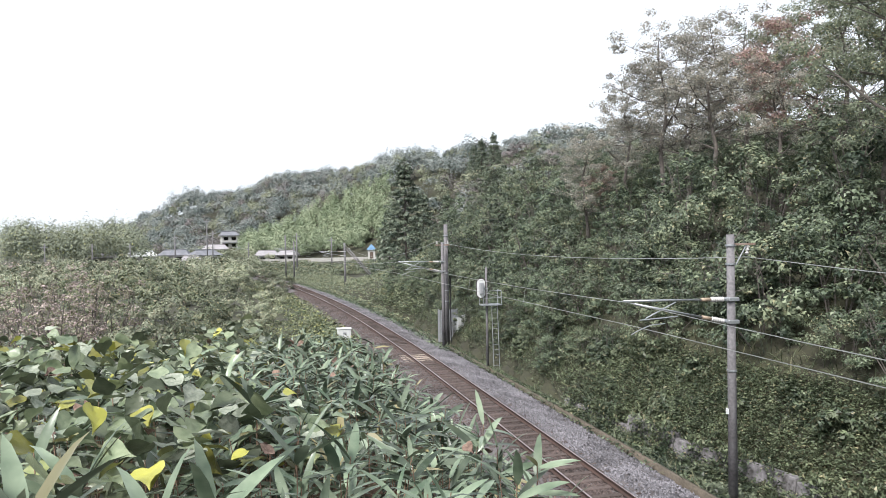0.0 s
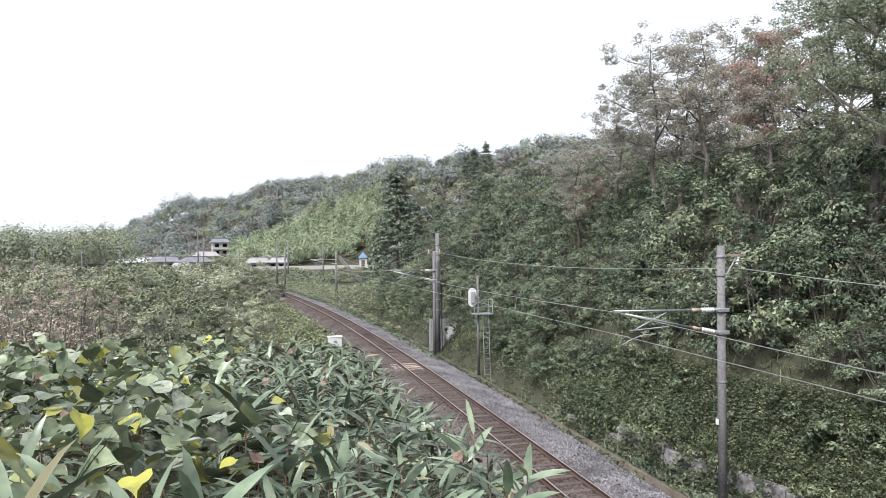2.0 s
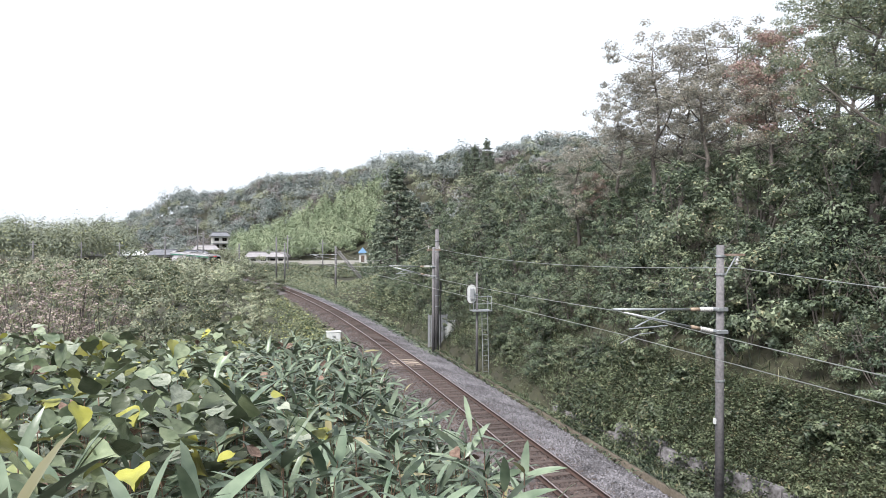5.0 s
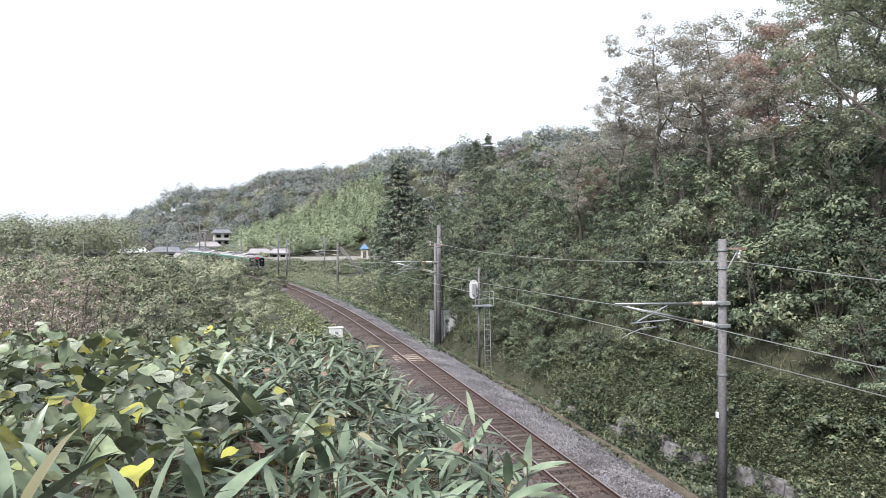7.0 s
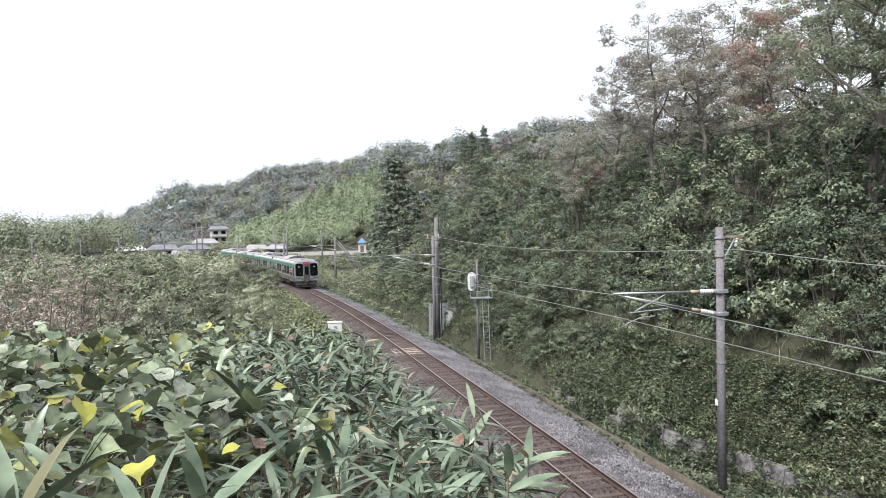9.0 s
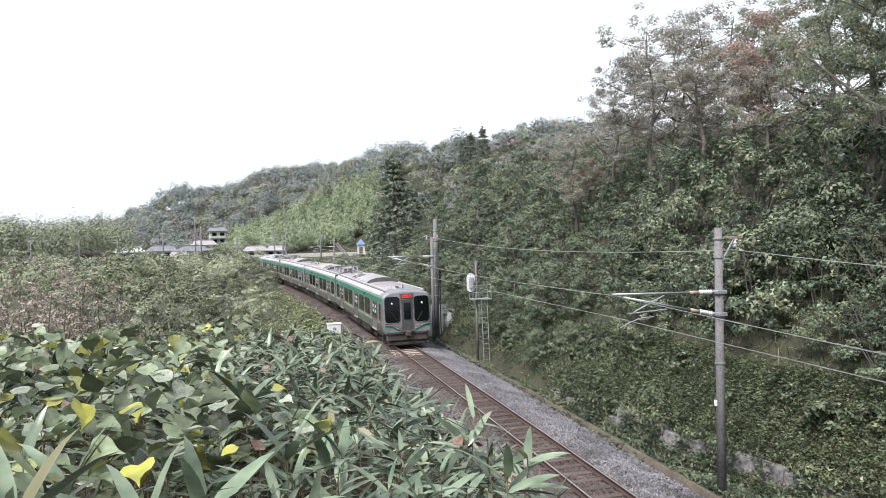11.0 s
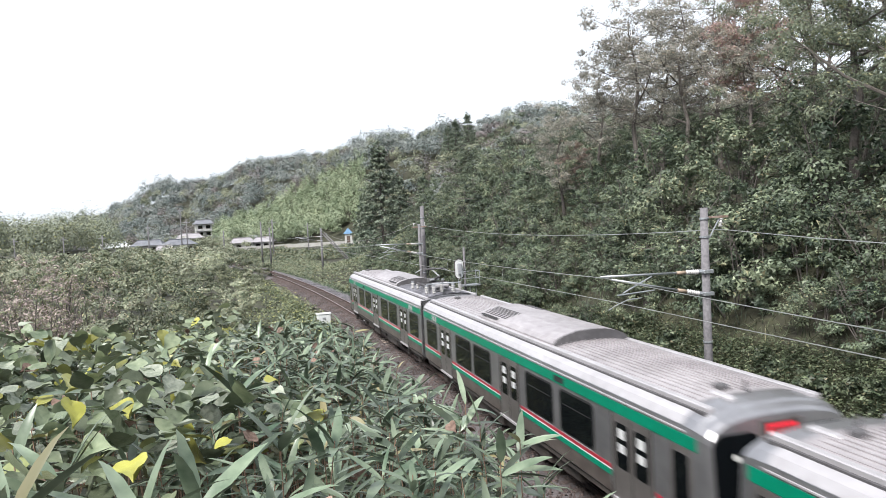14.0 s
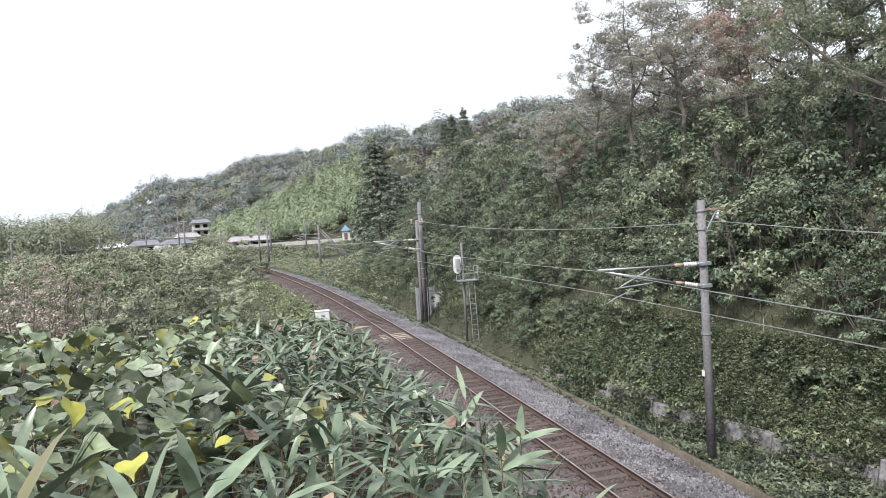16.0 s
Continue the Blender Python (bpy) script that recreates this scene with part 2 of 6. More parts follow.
def chainage(x, y):
    """s and d of points (arrays)."""
    x, y = np.ravel(x), np.ravel(y)
    s, d = np.empty(len(x)), np.empty(len(x))
    for k in range(0, len(x), 4000):
        i = np.argmin((x[k:k + 4000, None] - LINE_X) ** 2 + (y[k:k + 4000, None] - LINE_Y) ** 2, axis=1)
        s[k:k + 4000] = LINE_S[i]
        d[k:k + 4000] = (x[k:k + 4000] - LINE_X[i]) * np.cos(LINE_H[i]) + (y[k:k + 4000] - LINE_Y[i]) * np.sin(LINE_H[i])
    return s, d


def ease(v):
    v = np.clip(v, 0, 1)
    return v * v * (3 - 2 * v)


def bumps(x, y, scale, amount):
    """Gentle uneven ground."""
    return amount * (np.sin(x / scale + 1.3 * np.sin(y / scale * 0.7)) + np.sin(y / scale * 1.1 + 1.7 * np.sin(x / scale * 0.6 + 2)) + 0.5 * np.sin((x + y) / scale * 2.3)) / 2.5


def foot_shift(s):
    """How far the foot of the slope stands back from its usual line."""
    return np.interp(s, [-20, 8, 14, 18, 22, 28, 40], [4.5, 3.8, 2.3, 1.05, 0.1, -0.6, -0.75])


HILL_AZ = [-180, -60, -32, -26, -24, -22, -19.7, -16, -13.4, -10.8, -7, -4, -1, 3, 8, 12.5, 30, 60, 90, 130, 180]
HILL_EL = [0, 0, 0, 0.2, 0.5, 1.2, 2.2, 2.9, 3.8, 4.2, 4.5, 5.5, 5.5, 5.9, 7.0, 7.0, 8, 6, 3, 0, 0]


def height(x, y):
    """The lie of the land."""
    shape = np.shape(x)
    x, y = np.ravel(np.asarray(x, float)), np.ravel(np.asarray(y, float))
    s, d = chainage(x, y)
    out = d - foot_shift(s) * ease((d - 2.9) / 1.2)
    right = np.interp(out, [-9, 2.6, 3.0, 4.35, 4.6, 7, 15, 40, 80, 200], [-0.6, -0.6, -0.62, -0.8, 0.1, 2.55, 8.3, 15, 20, 24])
    keep = 1 - ease((s - 62) / 60)
    right = -0.7 + (right + 0.7) * keep
    edge = np.interp(s, [-60, 8, 17, 25, 40, 55, 70], [-7.6, -7.6, -7.1, -6.5, -5.1, -3.9, -3.6])
    crest = np.interp(s, [-60, 0, 5, 10, 25, 40, 55, 70], [5.4, 5.25, 5.1, 4.75, 2.7, 0.3, -0.7, -0.75])
    bank = -0.6 + (crest + 0.6) * np.clip((-2.5 - d) / (-2.5 - edge), 0, 1) ** 1.1
    fall = ease((edge - 3.5 - d) / 16)
    left = bank * (1 - fall) + (-1.4) * fall + 0.2 * ease((-x - 0.3) / 1.5) * (1 - ease((np.hypot(x, y) - 6) / 6))
    z = np.where(d > 0, right, left)
    z = z + bumps(x, y, 2.1, 0.12) * ease((np.abs(d) - 4) / 3)
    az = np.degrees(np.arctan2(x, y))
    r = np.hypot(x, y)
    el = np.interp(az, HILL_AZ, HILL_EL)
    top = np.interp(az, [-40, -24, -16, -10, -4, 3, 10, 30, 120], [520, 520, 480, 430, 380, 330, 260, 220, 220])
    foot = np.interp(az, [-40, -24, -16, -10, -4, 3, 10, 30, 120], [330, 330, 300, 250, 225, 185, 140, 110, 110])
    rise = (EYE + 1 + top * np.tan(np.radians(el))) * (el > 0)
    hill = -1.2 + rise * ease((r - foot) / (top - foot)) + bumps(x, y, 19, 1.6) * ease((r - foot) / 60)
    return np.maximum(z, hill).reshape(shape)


def ground_at(x, y):
    return float(height(np.array([x]), np.array([y]))[0])


# ---- ground: one sheet to the horizon ----
def axis(fine0, fine1, step, far):
    out = [np.arange(fine0, fine1 + step / 2, step)]
    v, w = fine1, step
    up = []
    while v < far:
        w *= 1.16
        v += w
        up.append(v)
    v, w = fine0, step
    down = []
    while v > -far:
        w *= 1.16
        v -= w
        down.append(v)
    return np.concatenate([down[::-1], out[0], up])


gx, gy = axis(-30, 40, 0.7, 3500), axis(-12, 115, 0.9, 3500)
XX, YY = np.meshgrid(gx, gy)
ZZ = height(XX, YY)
nx, ny = len(gx), len(gy)
idx = np.arange(nx * ny).reshape(ny, nx)
ground = from_arrays("ground", np.stack([XX.ravel(), YY.ravel(), ZZ.ravel()], 1),
                     [np.stack([idx[:-1, :-1].ravel(), idx[:-1, 1:].ravel(), idx[1:, 1:].ravel(), idx[1:, :-1].ravel()], 1)], M["soil"], smooth=True)
tagged(ground, "uneven earth bank and valley with grass and leaf litter", "ground", kind="structure")


def sweep(name, profile, s0, s1, mat, step=1.0, parent=None, closed=False, smooth=False):
    """Carries a profile of (d, z) points along the track."""
    ss = np.arange(s0, s1 + step / 2, step)
    k = len(profile)
    V = np.array([on_line(s, d, z) for s in ss for d, z in profile])
    i = np.arange(len(ss) - 1)[:, None] * k
    j = np.arange(k if closed else k - 1)[None, :]
    jn = (j + 1) % k
    F = np.stack([(i + j).ravel(), (i + k + j).ravel(), (i + k + jn).ravel(), (i + jn).ravel()], 1)
    ob = from_arrays(name, V, [F], mat, parent, smooth)
    return ob


# ---- track ----
bed = sweep("ballast_bed", [(-3.4, -0.75), (-2.5, -0.5), (-1.5, -0.20), (-0.8, -0.172), (-0.6, -0.215), (0.6, -0.215), (0.8, -0.172), (1.5, -0.20), (2.4, -0.45), (2.9, -0.52), (3.0, -0.8)], -150, 330, M["ballast"])
tagged(bed, "brown and grey crushed-stone track bed", "track bed", kind="structure")
for side in (-1, 1):
    c = side * 0.566
    rail = thing("rail", "rusty steel rail with a bright worn head", "rail", group="rails of the line")
    sweep("rail_web", [(c - 0.06, -0.155), (c - 0.06, -0.14), (c - 0.012, -0.12), (c - 0.012, -0.045), (c - 0.0325, -0.035), (c - 0.0325, -0.004),
                       (c + 0.0325, -0.004), (c + 0.0325, -0.035), (c + 0.012, -0.045), (c + 0.012, -0.12), (c + 0.06, -0.14), (c + 0.06, -0.155)], -150, 330, M["rail_side"], parent=rail)
    sweep("rail_head", [(c - 0.026, -0.002), (c - 0.02, 0.002), (c + 0.02, 0.002), (c + 0.026, -0.002)], -150, 330, M["rail_top"], parent=rail)

# sleepers, each a piece of its own
sleeper_rest = thing("sleepers", "dark weathered wooden sleepers under the rails", "sleeper", kind="structure")
bm = a_box(-1.05, 1.05, -0.1, 0.1, -0.30, -0.155, bevel=0.012)
first = part("sleeper", bm, M["sleeper"], sleeper_rest)
first.matrix_world = Matrix.Translation(on_line(6.0)) @ pose(0, 0, 0, 0, 0, math.degrees(heading(6.0)))
bare = first.data.copy()
bare.materials.clear()
bare.materials.append(M["bare_sleeper"])
for k in range(1, 250):
    s = 6.0 + 0.62 * k
    ob = new("sleeper", bare if 58 <= k <= 61 else first.data)
    ob.parent = sleeper_rest
    ob.matrix_world = Matrix.Translation(on_line(s, random.uniform(-0.04, 0.04), random.uniform(-0.012, 0.01))) @ pose(0, 0, 0, 0, 0, math.degrees(heading(s)) + random.uniform(-1.2, 1.2))


def leaves(name, template, faces, pos, rot, size, mat, parent=None, smooth=False):
    """Many small pieces of one shape joined into one mesh: places (N,3), turns (N,3,3), sizes (N,) or (N,3)."""
    template = np.asarray(template, float)
    n, k = len(pos), len(template)
    size = np.asarray(size, float)
    size = size[:, None, None] if size.ndim == 1 else size[:, None, :]
    V = np.einsum("nij,nkj->nki", rot, template[None] * size) + np.asarray(pos)[:, None, :]
    base = (np.arange(n) * k)[:, None, None]
    groups = {}
    for f in faces:
        groups.setdefault(len(f), []).append(f)
    F = [(np.array(g)[None] + base).reshape(-1, w) for w, g in groups.items()]
    return from_arrays(name, V.reshape(-1, 3), F, mat, parent, smooth)


def turns(n, tilt_mean, tilt_spread, gen):
    """Random turns: any heading, then a tilt of the leaf's length from level (radians), then some roll."""
    yaw, tilt, roll = gen.uniform(0, 2 * np.pi, n), gen.normal(tilt_mean, tilt_spread, n), gen.normal(0, 0.5, n)
    return turns_of(yaw, tilt, roll)


def turns_of(yaw, tilt, roll):
    cy, sy, ct, st, cr, sr = np.cos(yaw), np.sin(yaw), np.cos(tilt), np.sin(tilt), np.cos(roll), np.sin(roll)
    o, i = np.zeros_like(cy), np.ones_like(cy)
    Z = np.stack([np.stack([cy, -sy, o], -1), np.stack([sy, cy, o], -1), np.stack([o, o, i], -1)], -2)
    Yt = np.stack([np.stack([ct, o, -st], -1), np.stack([o, i, o], -1), np.stack([st, o, ct], -1)], -2)
    Xr = np.stack([np.stack([i, o, o], -1), np.stack([o, cr, -sr], -1), np.stack([o, sr, cr], -1)], -2)
    return Z @ Yt @ Xr


CHIP = [(0.5, 0, -0.2), (-0.25, 0.43, -0.25), (-0.3, -0.4, -0.2), (0.05, 0.05, 0.45)]
CHIP_F = [(0, 1, 3), (1, 2, 3), (2, 0, 3)]


def stones(name, n, s0, s1, d0, d1, mat, label, seed, lift=0.02):
    g = np.random.default_rng(seed)
    s, d = g.uniform(s0, s1, n), g.uniform(d0, d1, n)
    z = np.interp(d, [-3.4, -2.5, -1.5, -0.8, -0.6, 0.6, 0.8, 1.5, 2.4, 2.9, 3.0], [-0.75, -0.5, -0.20, -0.172, -0.215, -0.215, -0.172, -0.20, -0.45, -0.52, -0.8])
    h = np.interp(s, LINE_S, LINE_H)
    P = np.stack([np.interp(s, LINE_S, LINE_X) + d * np.cos(h), np.interp(s, LINE_S, LINE_Y) + d * np.sin(h), z + lift], -1)
    ob = leaves(name, CHIP, CHIP_F, P, turns(n, 0, 0.4, g), g.uniform(0.06, 0.125, n), mat)
    return tagged(ob, label, "ballast", kind="stuff")


stones("ballast_stones", 19000, 8, 48, 0.64, 2.9, M["stone"], "loose grey crushed stone on the shoulder of the track", 3)
stones("ballast_stones", 12000, 8, 48, -0.5, 0.5, M["rusty_stone"], "rust-brown crushed stone between the rails", 4, 0.02)
stones("ballast_stones", 6000, 8, 45, -3.0, -0.65, M["rusty_stone"], "brown crushed stone beside the rail", 5)

stones("ballast_stones", 9000, 48, 100, 0.64, 2.9, M["stone"], "loose grey crushed stone on the shoulder of the track", 6)
stones("ballast_stones", 9000, 45, 100, -3.0, -0.64, M["rusty_stone"], "brown crushed stone beside the rail", 7)

# low edging along the foot of the cutting
edging = sweep("edging_kerb", [(2.95, -0.7), (2.95, -0.33), (3.07, -0.32), (3.09, -0.7)], 4, 60, M["kerb"], step=1.5)
tagged(edging, "low mossy concrete edging along the ballast", "kerb", kind="structure")

# ---- overhead line ----


def pole(name, s, d, base, top, r0, r1, label, group="line-side poles"):
    p = on_line(s, d)
    p.z = 0
    t = thing(name, label, "pole", Matrix.Translation((p.x, p.y, base - 0.3)) @ pose(0, 0, 0, 0, 0, math.degrees(heading(s))), group)
    bm = bmesh.new()
    rod(bm, (0, 0, 0), (0, 0, top - base + 0.3), r0, r1, 16)
    part("shaft", bm, M["concrete"], t, smooth=True)
    return t, base - 0.3


def insulator(bm_w, a, b, r=0.07, n=6):
    a, b = Vector(a), Vector(b)
    rod(bm_w, a, b, r * 0.5, None, 8)
    for i in range(n):
        c = a.lerp(b, (i + 0.5) / n)
        u = (b - a).normalized() * 0.018
        rod(bm_w, c - u, c + u, r, r * 0.7, 10)
    return bm_w


def bracket(t, z0, reach, up, low, tip, r=0.05):
    """The swinging arm that holds the wires: tie tube, strut, steady arm, insulators, clamps."""
    for z in (up, low):
        part("clamp", a_box(-0.155, 0.155, -0.155, 0.155, z - z0 - 0.05, z - z0 + 0.05, bevel=0.01), M["galvanised"], t)
    for z, zt, f in ((up, up + 0.07, 1.0), (low, up - 0.02, 0.90)):
        a, b = Vector((-0.16, 0, z - z0)), Vector((-reach * f, 0, zt - z0))
        u = (b - a).normalized()
        part("insulator", insulator(bmesh.new(), a + u * 0.08, a + u * 0.48, 0.075), M["porcelain"], t, "ribbed white porcelain insulator", smooth=True)
        part("insulator_cap", a_rod(a + u * 0.48, a + u * 0.75, 0.05), M["copper"], t, "brown insulator cap", smooth=True)
        part("arm_tube", a_rod(a + u * 0.72, b, 0.028), M["galvanised"], t, smooth=True)
        part("pin", a_rod(a - u * 0.05, a + u * 0.1, 0.03), M["galvanised"], t)
    part("brace", a_rod((-reach * 0.80, 0.02, up - 0.42 - z0), (-reach * 0.52, 0.02, up - 0.02 - z0), 0.02), M["galvanised"], t)
    part("steady_bar", a_rod((-reach * 0.85, 0.02, up - 0.46 - z0), (-reach * 0.50, 0.02, up - 0.40 - z0), 0.018), M["galvanised"], t)
    bm = bmesh.new()
    pts = [(-reach * 0.62, 0.03, up - 0.58 - z0), (-reach * 0.75, 0.03, up - 0.60 - z0), (-reach * 0.86, 0.03, up - 0.72 - z0), (-reach * 0.93, 0.03, up - 0.83 - z0)]
    for a, b in zip(pts, pts[1:]):
        rod(bm, a, b, 0.014, None, 6)
    part("steady_arm", bm, M["galvanised"], t)


near_pole, zb = pole("catenary_pole", 19, 3.52, -0.6, 6.82, 0.128, 0.104, "tall round grey concrete pole with a bracket arm over the track")
bracket(near_pole, zb, 3.2, 5.07, 4.46, 0)
part("crossarm", a_box(-0.05, 0.75, -0.04, 0.04, 6.52 - zb, 6.58 - zb), M["rusty_steel"], near_pole)
part("crossarm_brace", a_rod((0.15, 0, 5.98 - zb), (0.50, 0, 6.53 - zb), 0.02), M["galvanised"], near_pole)
part("insulator", insulator(bmesh.new(), (0.55, 0, 6.52 - zb), (0.50, 0, 6.26 - zb), 0.06, 3), M["porcelain"], near_pole, smooth=True)
for z in (6.5, 6.0, 3.1):
    part("band", a_rod((0, 0, z - zb), (0, 0, z + 0.05 - zb), 0.135, None, 16), M["galvanised"], near_pole)
part("number_plate", a_box(-0.17, -0.135, -0.05, 0.05, 1.95 - zb, 2.1 - zb), M["white_paint"], near_pole)

mid_pole, zb = pole("catenary_pole", 48, 2.86, -0.45, 6.5, 0.115, 0.095, "slim grey concrete pole with a bracket arm beside a taller pole")
bracket(mid_pole, zb, 3.0, 5.22, 4.58, 0)
part("crossarm", a_box(-0.45, 0.5, -0.04, 0.04, 6.28 - zb, 6.36 - zb), M["rusty_steel"], mid_pole)
part("insulator", insulator(bmesh.new(), (-0.35, 0, 6.36 - zb), (-0.35, 0, 6.6 - zb), 0.06, 3), M["porcelain"], mid_pole, smooth=True)
part("insulator", insulator(bmesh.new(), (0.4, 0, 6.36 - zb), (0.4, 0, 6.6 - zb), 0.06, 3), M["porcelain"], mid_pole, smooth=True)
tall_pole, zb = pole("service_pole", 48.6, 3.28, -0.45, 7.7, 0.155, 0.13, "taller grey concrete pole with cable clamps beside the track")
for z in (6.9, 6.2, 4.4, 3.2, 2.5):
    part("band", a_rod((0, 0, z - zb), (0, 0, z + 0.06 - zb), 0.165, None, 16), M["galvanised"], tall_pole)
part("cable_riser", a_rod((0.22, -0.1, 0.2), (0.22, -0.1, 3.5 - zb), 0.04), M["black"], tall_pole)
part("cable_riser", a_rod((0.26, 0.05, 3.4 - zb), (0.26, 0.05, 4.2 - zb), 0.07), M["black"], tall_pole)

far_pole, zb = pole("catenary_pole", 101, 5.78, -0.5, 6.15, 0.16, 0.13, "slim grey concrete pole with two slanting brace poles")
bracket(far_pole, zb, 3.6, 5.0, 4.4, 0)
for k in (0, 1):
    part("brace_pole", a_rod((0.1 + 0.35 * k, 0, 5.5 - zb), (5.2 + 0.35 * k, -1.0, -0.6 - zb), 0.09), M["concrete"], far_pole, smooth=True)
p4, zb = pole("catenary_pole", 134, 4.56, -0.5, 6.5, 0.17, 0.14, "slim grey concrete pole with a bracket arm")
bracket(p4, zb, 3.6, 5.2, 4.6, 0)
p4b, zb = pole("service_pole", 140, 4.2, -0.5, 7.6, 0.16, 0.13, "slim grey concrete pole beside a catenary pole")
p5, zb = pole("catenary_pole", 176, 3.6, -0.5, 6.2, 0.17, 0.14, "slim grey concrete pole with a bracket arm")
bracket(p5, zb, 3.3, 5.2, 4.6, 0)
p6, zb = pole("catenary_pole", -28, 3.4, -0.6, 8.0, 0.155, 0.12, "tall round grey concrete pole with a bracket arm over the track")
bracket(p6, zb, 3.2, 5.1, 4.5, 0)


def wire(name, pts, r, sag, label):
    """A hung wire through the points, with a sag between each two."""
    V = []
    for a, b in zip(pts, pts[1:]):
        a, b = Vector(a), Vector(b)
        n = 14
        for i in range(n if b is not Vector(pts[-1]) else n + 1):
            f = i / n
            V.append(a.lerp(b, f) - Vector((0, 0, sag * (b - a).length ** 2 / 1000 * 4 * f * (1 - f))))
    V.append(Vector(pts[-1]))
    bm = bmesh.new()
    rings = []
    for i, p in enumerate(V):
        q = V[min(i + 1, len(V) - 1)] - V[max(i - 1, 0)]
        u = q.normalized()
        w = u.cross(Vector((0, 0, 1))).normalized()
        v = w.cross(u)
        rings.append([bm.verts.new(p + (w * math.cos(k * 2.0944) + v * math.sin(k * 2.0944)) * r) for k in range(3)])
    for a, b in zip(rings, rings[1:]):
        for k in range(3):
            bm.faces.new((a[k], b[k], b[(k + 1) % 3], a[(k + 1) % 3]))
    return tagged(part(name, bm, M["wire"]), label, "wire", "overhead wires")


wire("messenger_wire", [on_line(-28, 0.2, 5.75), on_line(19, 0.45, 5.1), on_line(48, -0.1, 5.28), on_line(101, 2.2, 4.95), on_line(134, 1.0, 5.1), on_line(176, 0.4, 5.1)], 0.010, 0.2, "dull steel carrier wire above the track")
wire("contact_wire", [on_line(-28, 0, 4.75), on_line(19, 0.5, 4.5), on_line(48, 0, 4.5), on_line(101, 0.4, 4.5), on_line(134, 0.2, 4.5), on_line(176, 0, 4.5)], 0.010, 0.0, "thin copper contact wire above the track")
wire("feeder_wire", [on_line(-28, 4.2, 7.8), on_line(19, 4.05, 6.2), on_line(48, 2.5, 6.58), on_line(101, 5.6, 6.1), on_line(134, 4.4, 6.4), on_line(176, 3.5, 6.2)], 0.011, 0.5, "thin feeder wire along the tops of the poles")
for s in (4, 9.6, 26, 33, 40):
    zt = 5.1 + 0.18 * (s - 19) / 29
    k = (s + 28) / 47 if s < 19 else (s - 19) / 29
    length = 47 if s < 19 else 29
    zt = (5.75 - 0.65 * k if s < 19 else zt) - 0.2 * length ** 2 / 1000 * 4 * k * (1 - k)
    tagged(part("dropper_wire", a_rod(on_line(s, 0.12, 4.5), on_line(s, 0.2, zt), 0.005, None, 5), M["wire"]), "short hanger between the two overhead wires", "wire", "droppers")

# ---- train ----
HALF = 1.475
PROFILE = [(1.36, 0.86), (1.45, 0.98), (1.475, 1.15), (1.475, 2.98), (1.455, 3.10), (1.36, 3.24), (1.12, 3.37), (0.7, 3.46), (0.3, 3.49)]


def body_section(scale_x=1.0, lower=0.0):
    pts = [(x * scale_x, z - lower * max(0, z - 2.6)) for x, z in PROFILE]
    return pts + [(-x, z) for x, z in reversed(pts)]


def train_body(name, mat, parent, y0, y1, cab):
    """The shell of a car from y0 to y1; the cab end at y1 is rounded off."""
    rings = [(y0, 1.0, 0), (y0 + 0.02, 1.0, 0)]
    rings += [(y1 - 0.8, 1.0, 0), (y1 - 0.45, 0.998, 0.03), (y1 - 0.22, 0.985, 0.08), (y1 - 0.07, 0.965, 0.14), (y1, 0.935, 0.21)] if cab else [(y1 - 0.02, 1.0, 0), (y1, 1.0, 0)]
    bm = bmesh.new()
    vs = [[bm.verts.new((x, y - (0.10 * max(0, z - 1.6) if cab and y > y1 - 0.3 else 0), z)) for x, z in body_section(k, low)] for y, k, low in rings]
    n = len(vs[0])
    for a, b in zip(vs, vs[1:]):
        for i in range(n):
            bm.faces.new((a[i], a[(i + 1) % n], b[(i + 1) % n], b[i]))
    bm.faces.new(vs[0])
    bm.faces.new(vs[-1][::-1])
    bmesh.ops.recalc_face_normals(bm, faces=bm.faces)
    ob = part(name, bm, mat, parent)
    return ob


def plate(x, y0, y1, z0, z1, thick=0.012, bevel=0.0):
    """A thin panel on the side at x (either side)."""
    sx = 1 if x > 0 else -1
    a, b = sorted((x - 0.004 * sx, x + thick * sx))
    return a_box(a, b, y0, y1, z0, z1, bevel=bevel)


def rounded_pane(x, y0, y1, z0, z1, r, thick):
    """A window pane with rounded corners on the side at x."""
    bm = bmesh.new()
    pts = []
    for cy, cz, a0 in ((y1 - r, z1 - r, 0), (y0 + r, z1 - r, 90), (y0 + r, z0 + r, 180), (y1 - r, z0 + r, 270)):
        for k in range(4):
            a = radians(a0 + 30 * k)
            pts.append((cy + r * math.cos(a), cz + r * math.sin(a)))
    sx = 1 if x > 0 else -1
    f0 = [bm.verts.new((x - 0.004 * sx, y, z)) for y, z in pts]
    f1 = [bm.verts.new((x + thick * sx, y, z)) for y, z in pts]
    bm.faces.new(f0)
    bm.faces.new(f1)
    for i in range(len(pts)):
        j = (i + 1) % len(pts)
        bm.faces.new((f0[i], f0[j], f1[j], f1[i]))
    bmesh.ops.recalc_face_normals(bm, faces=bm.faces)
    return bm


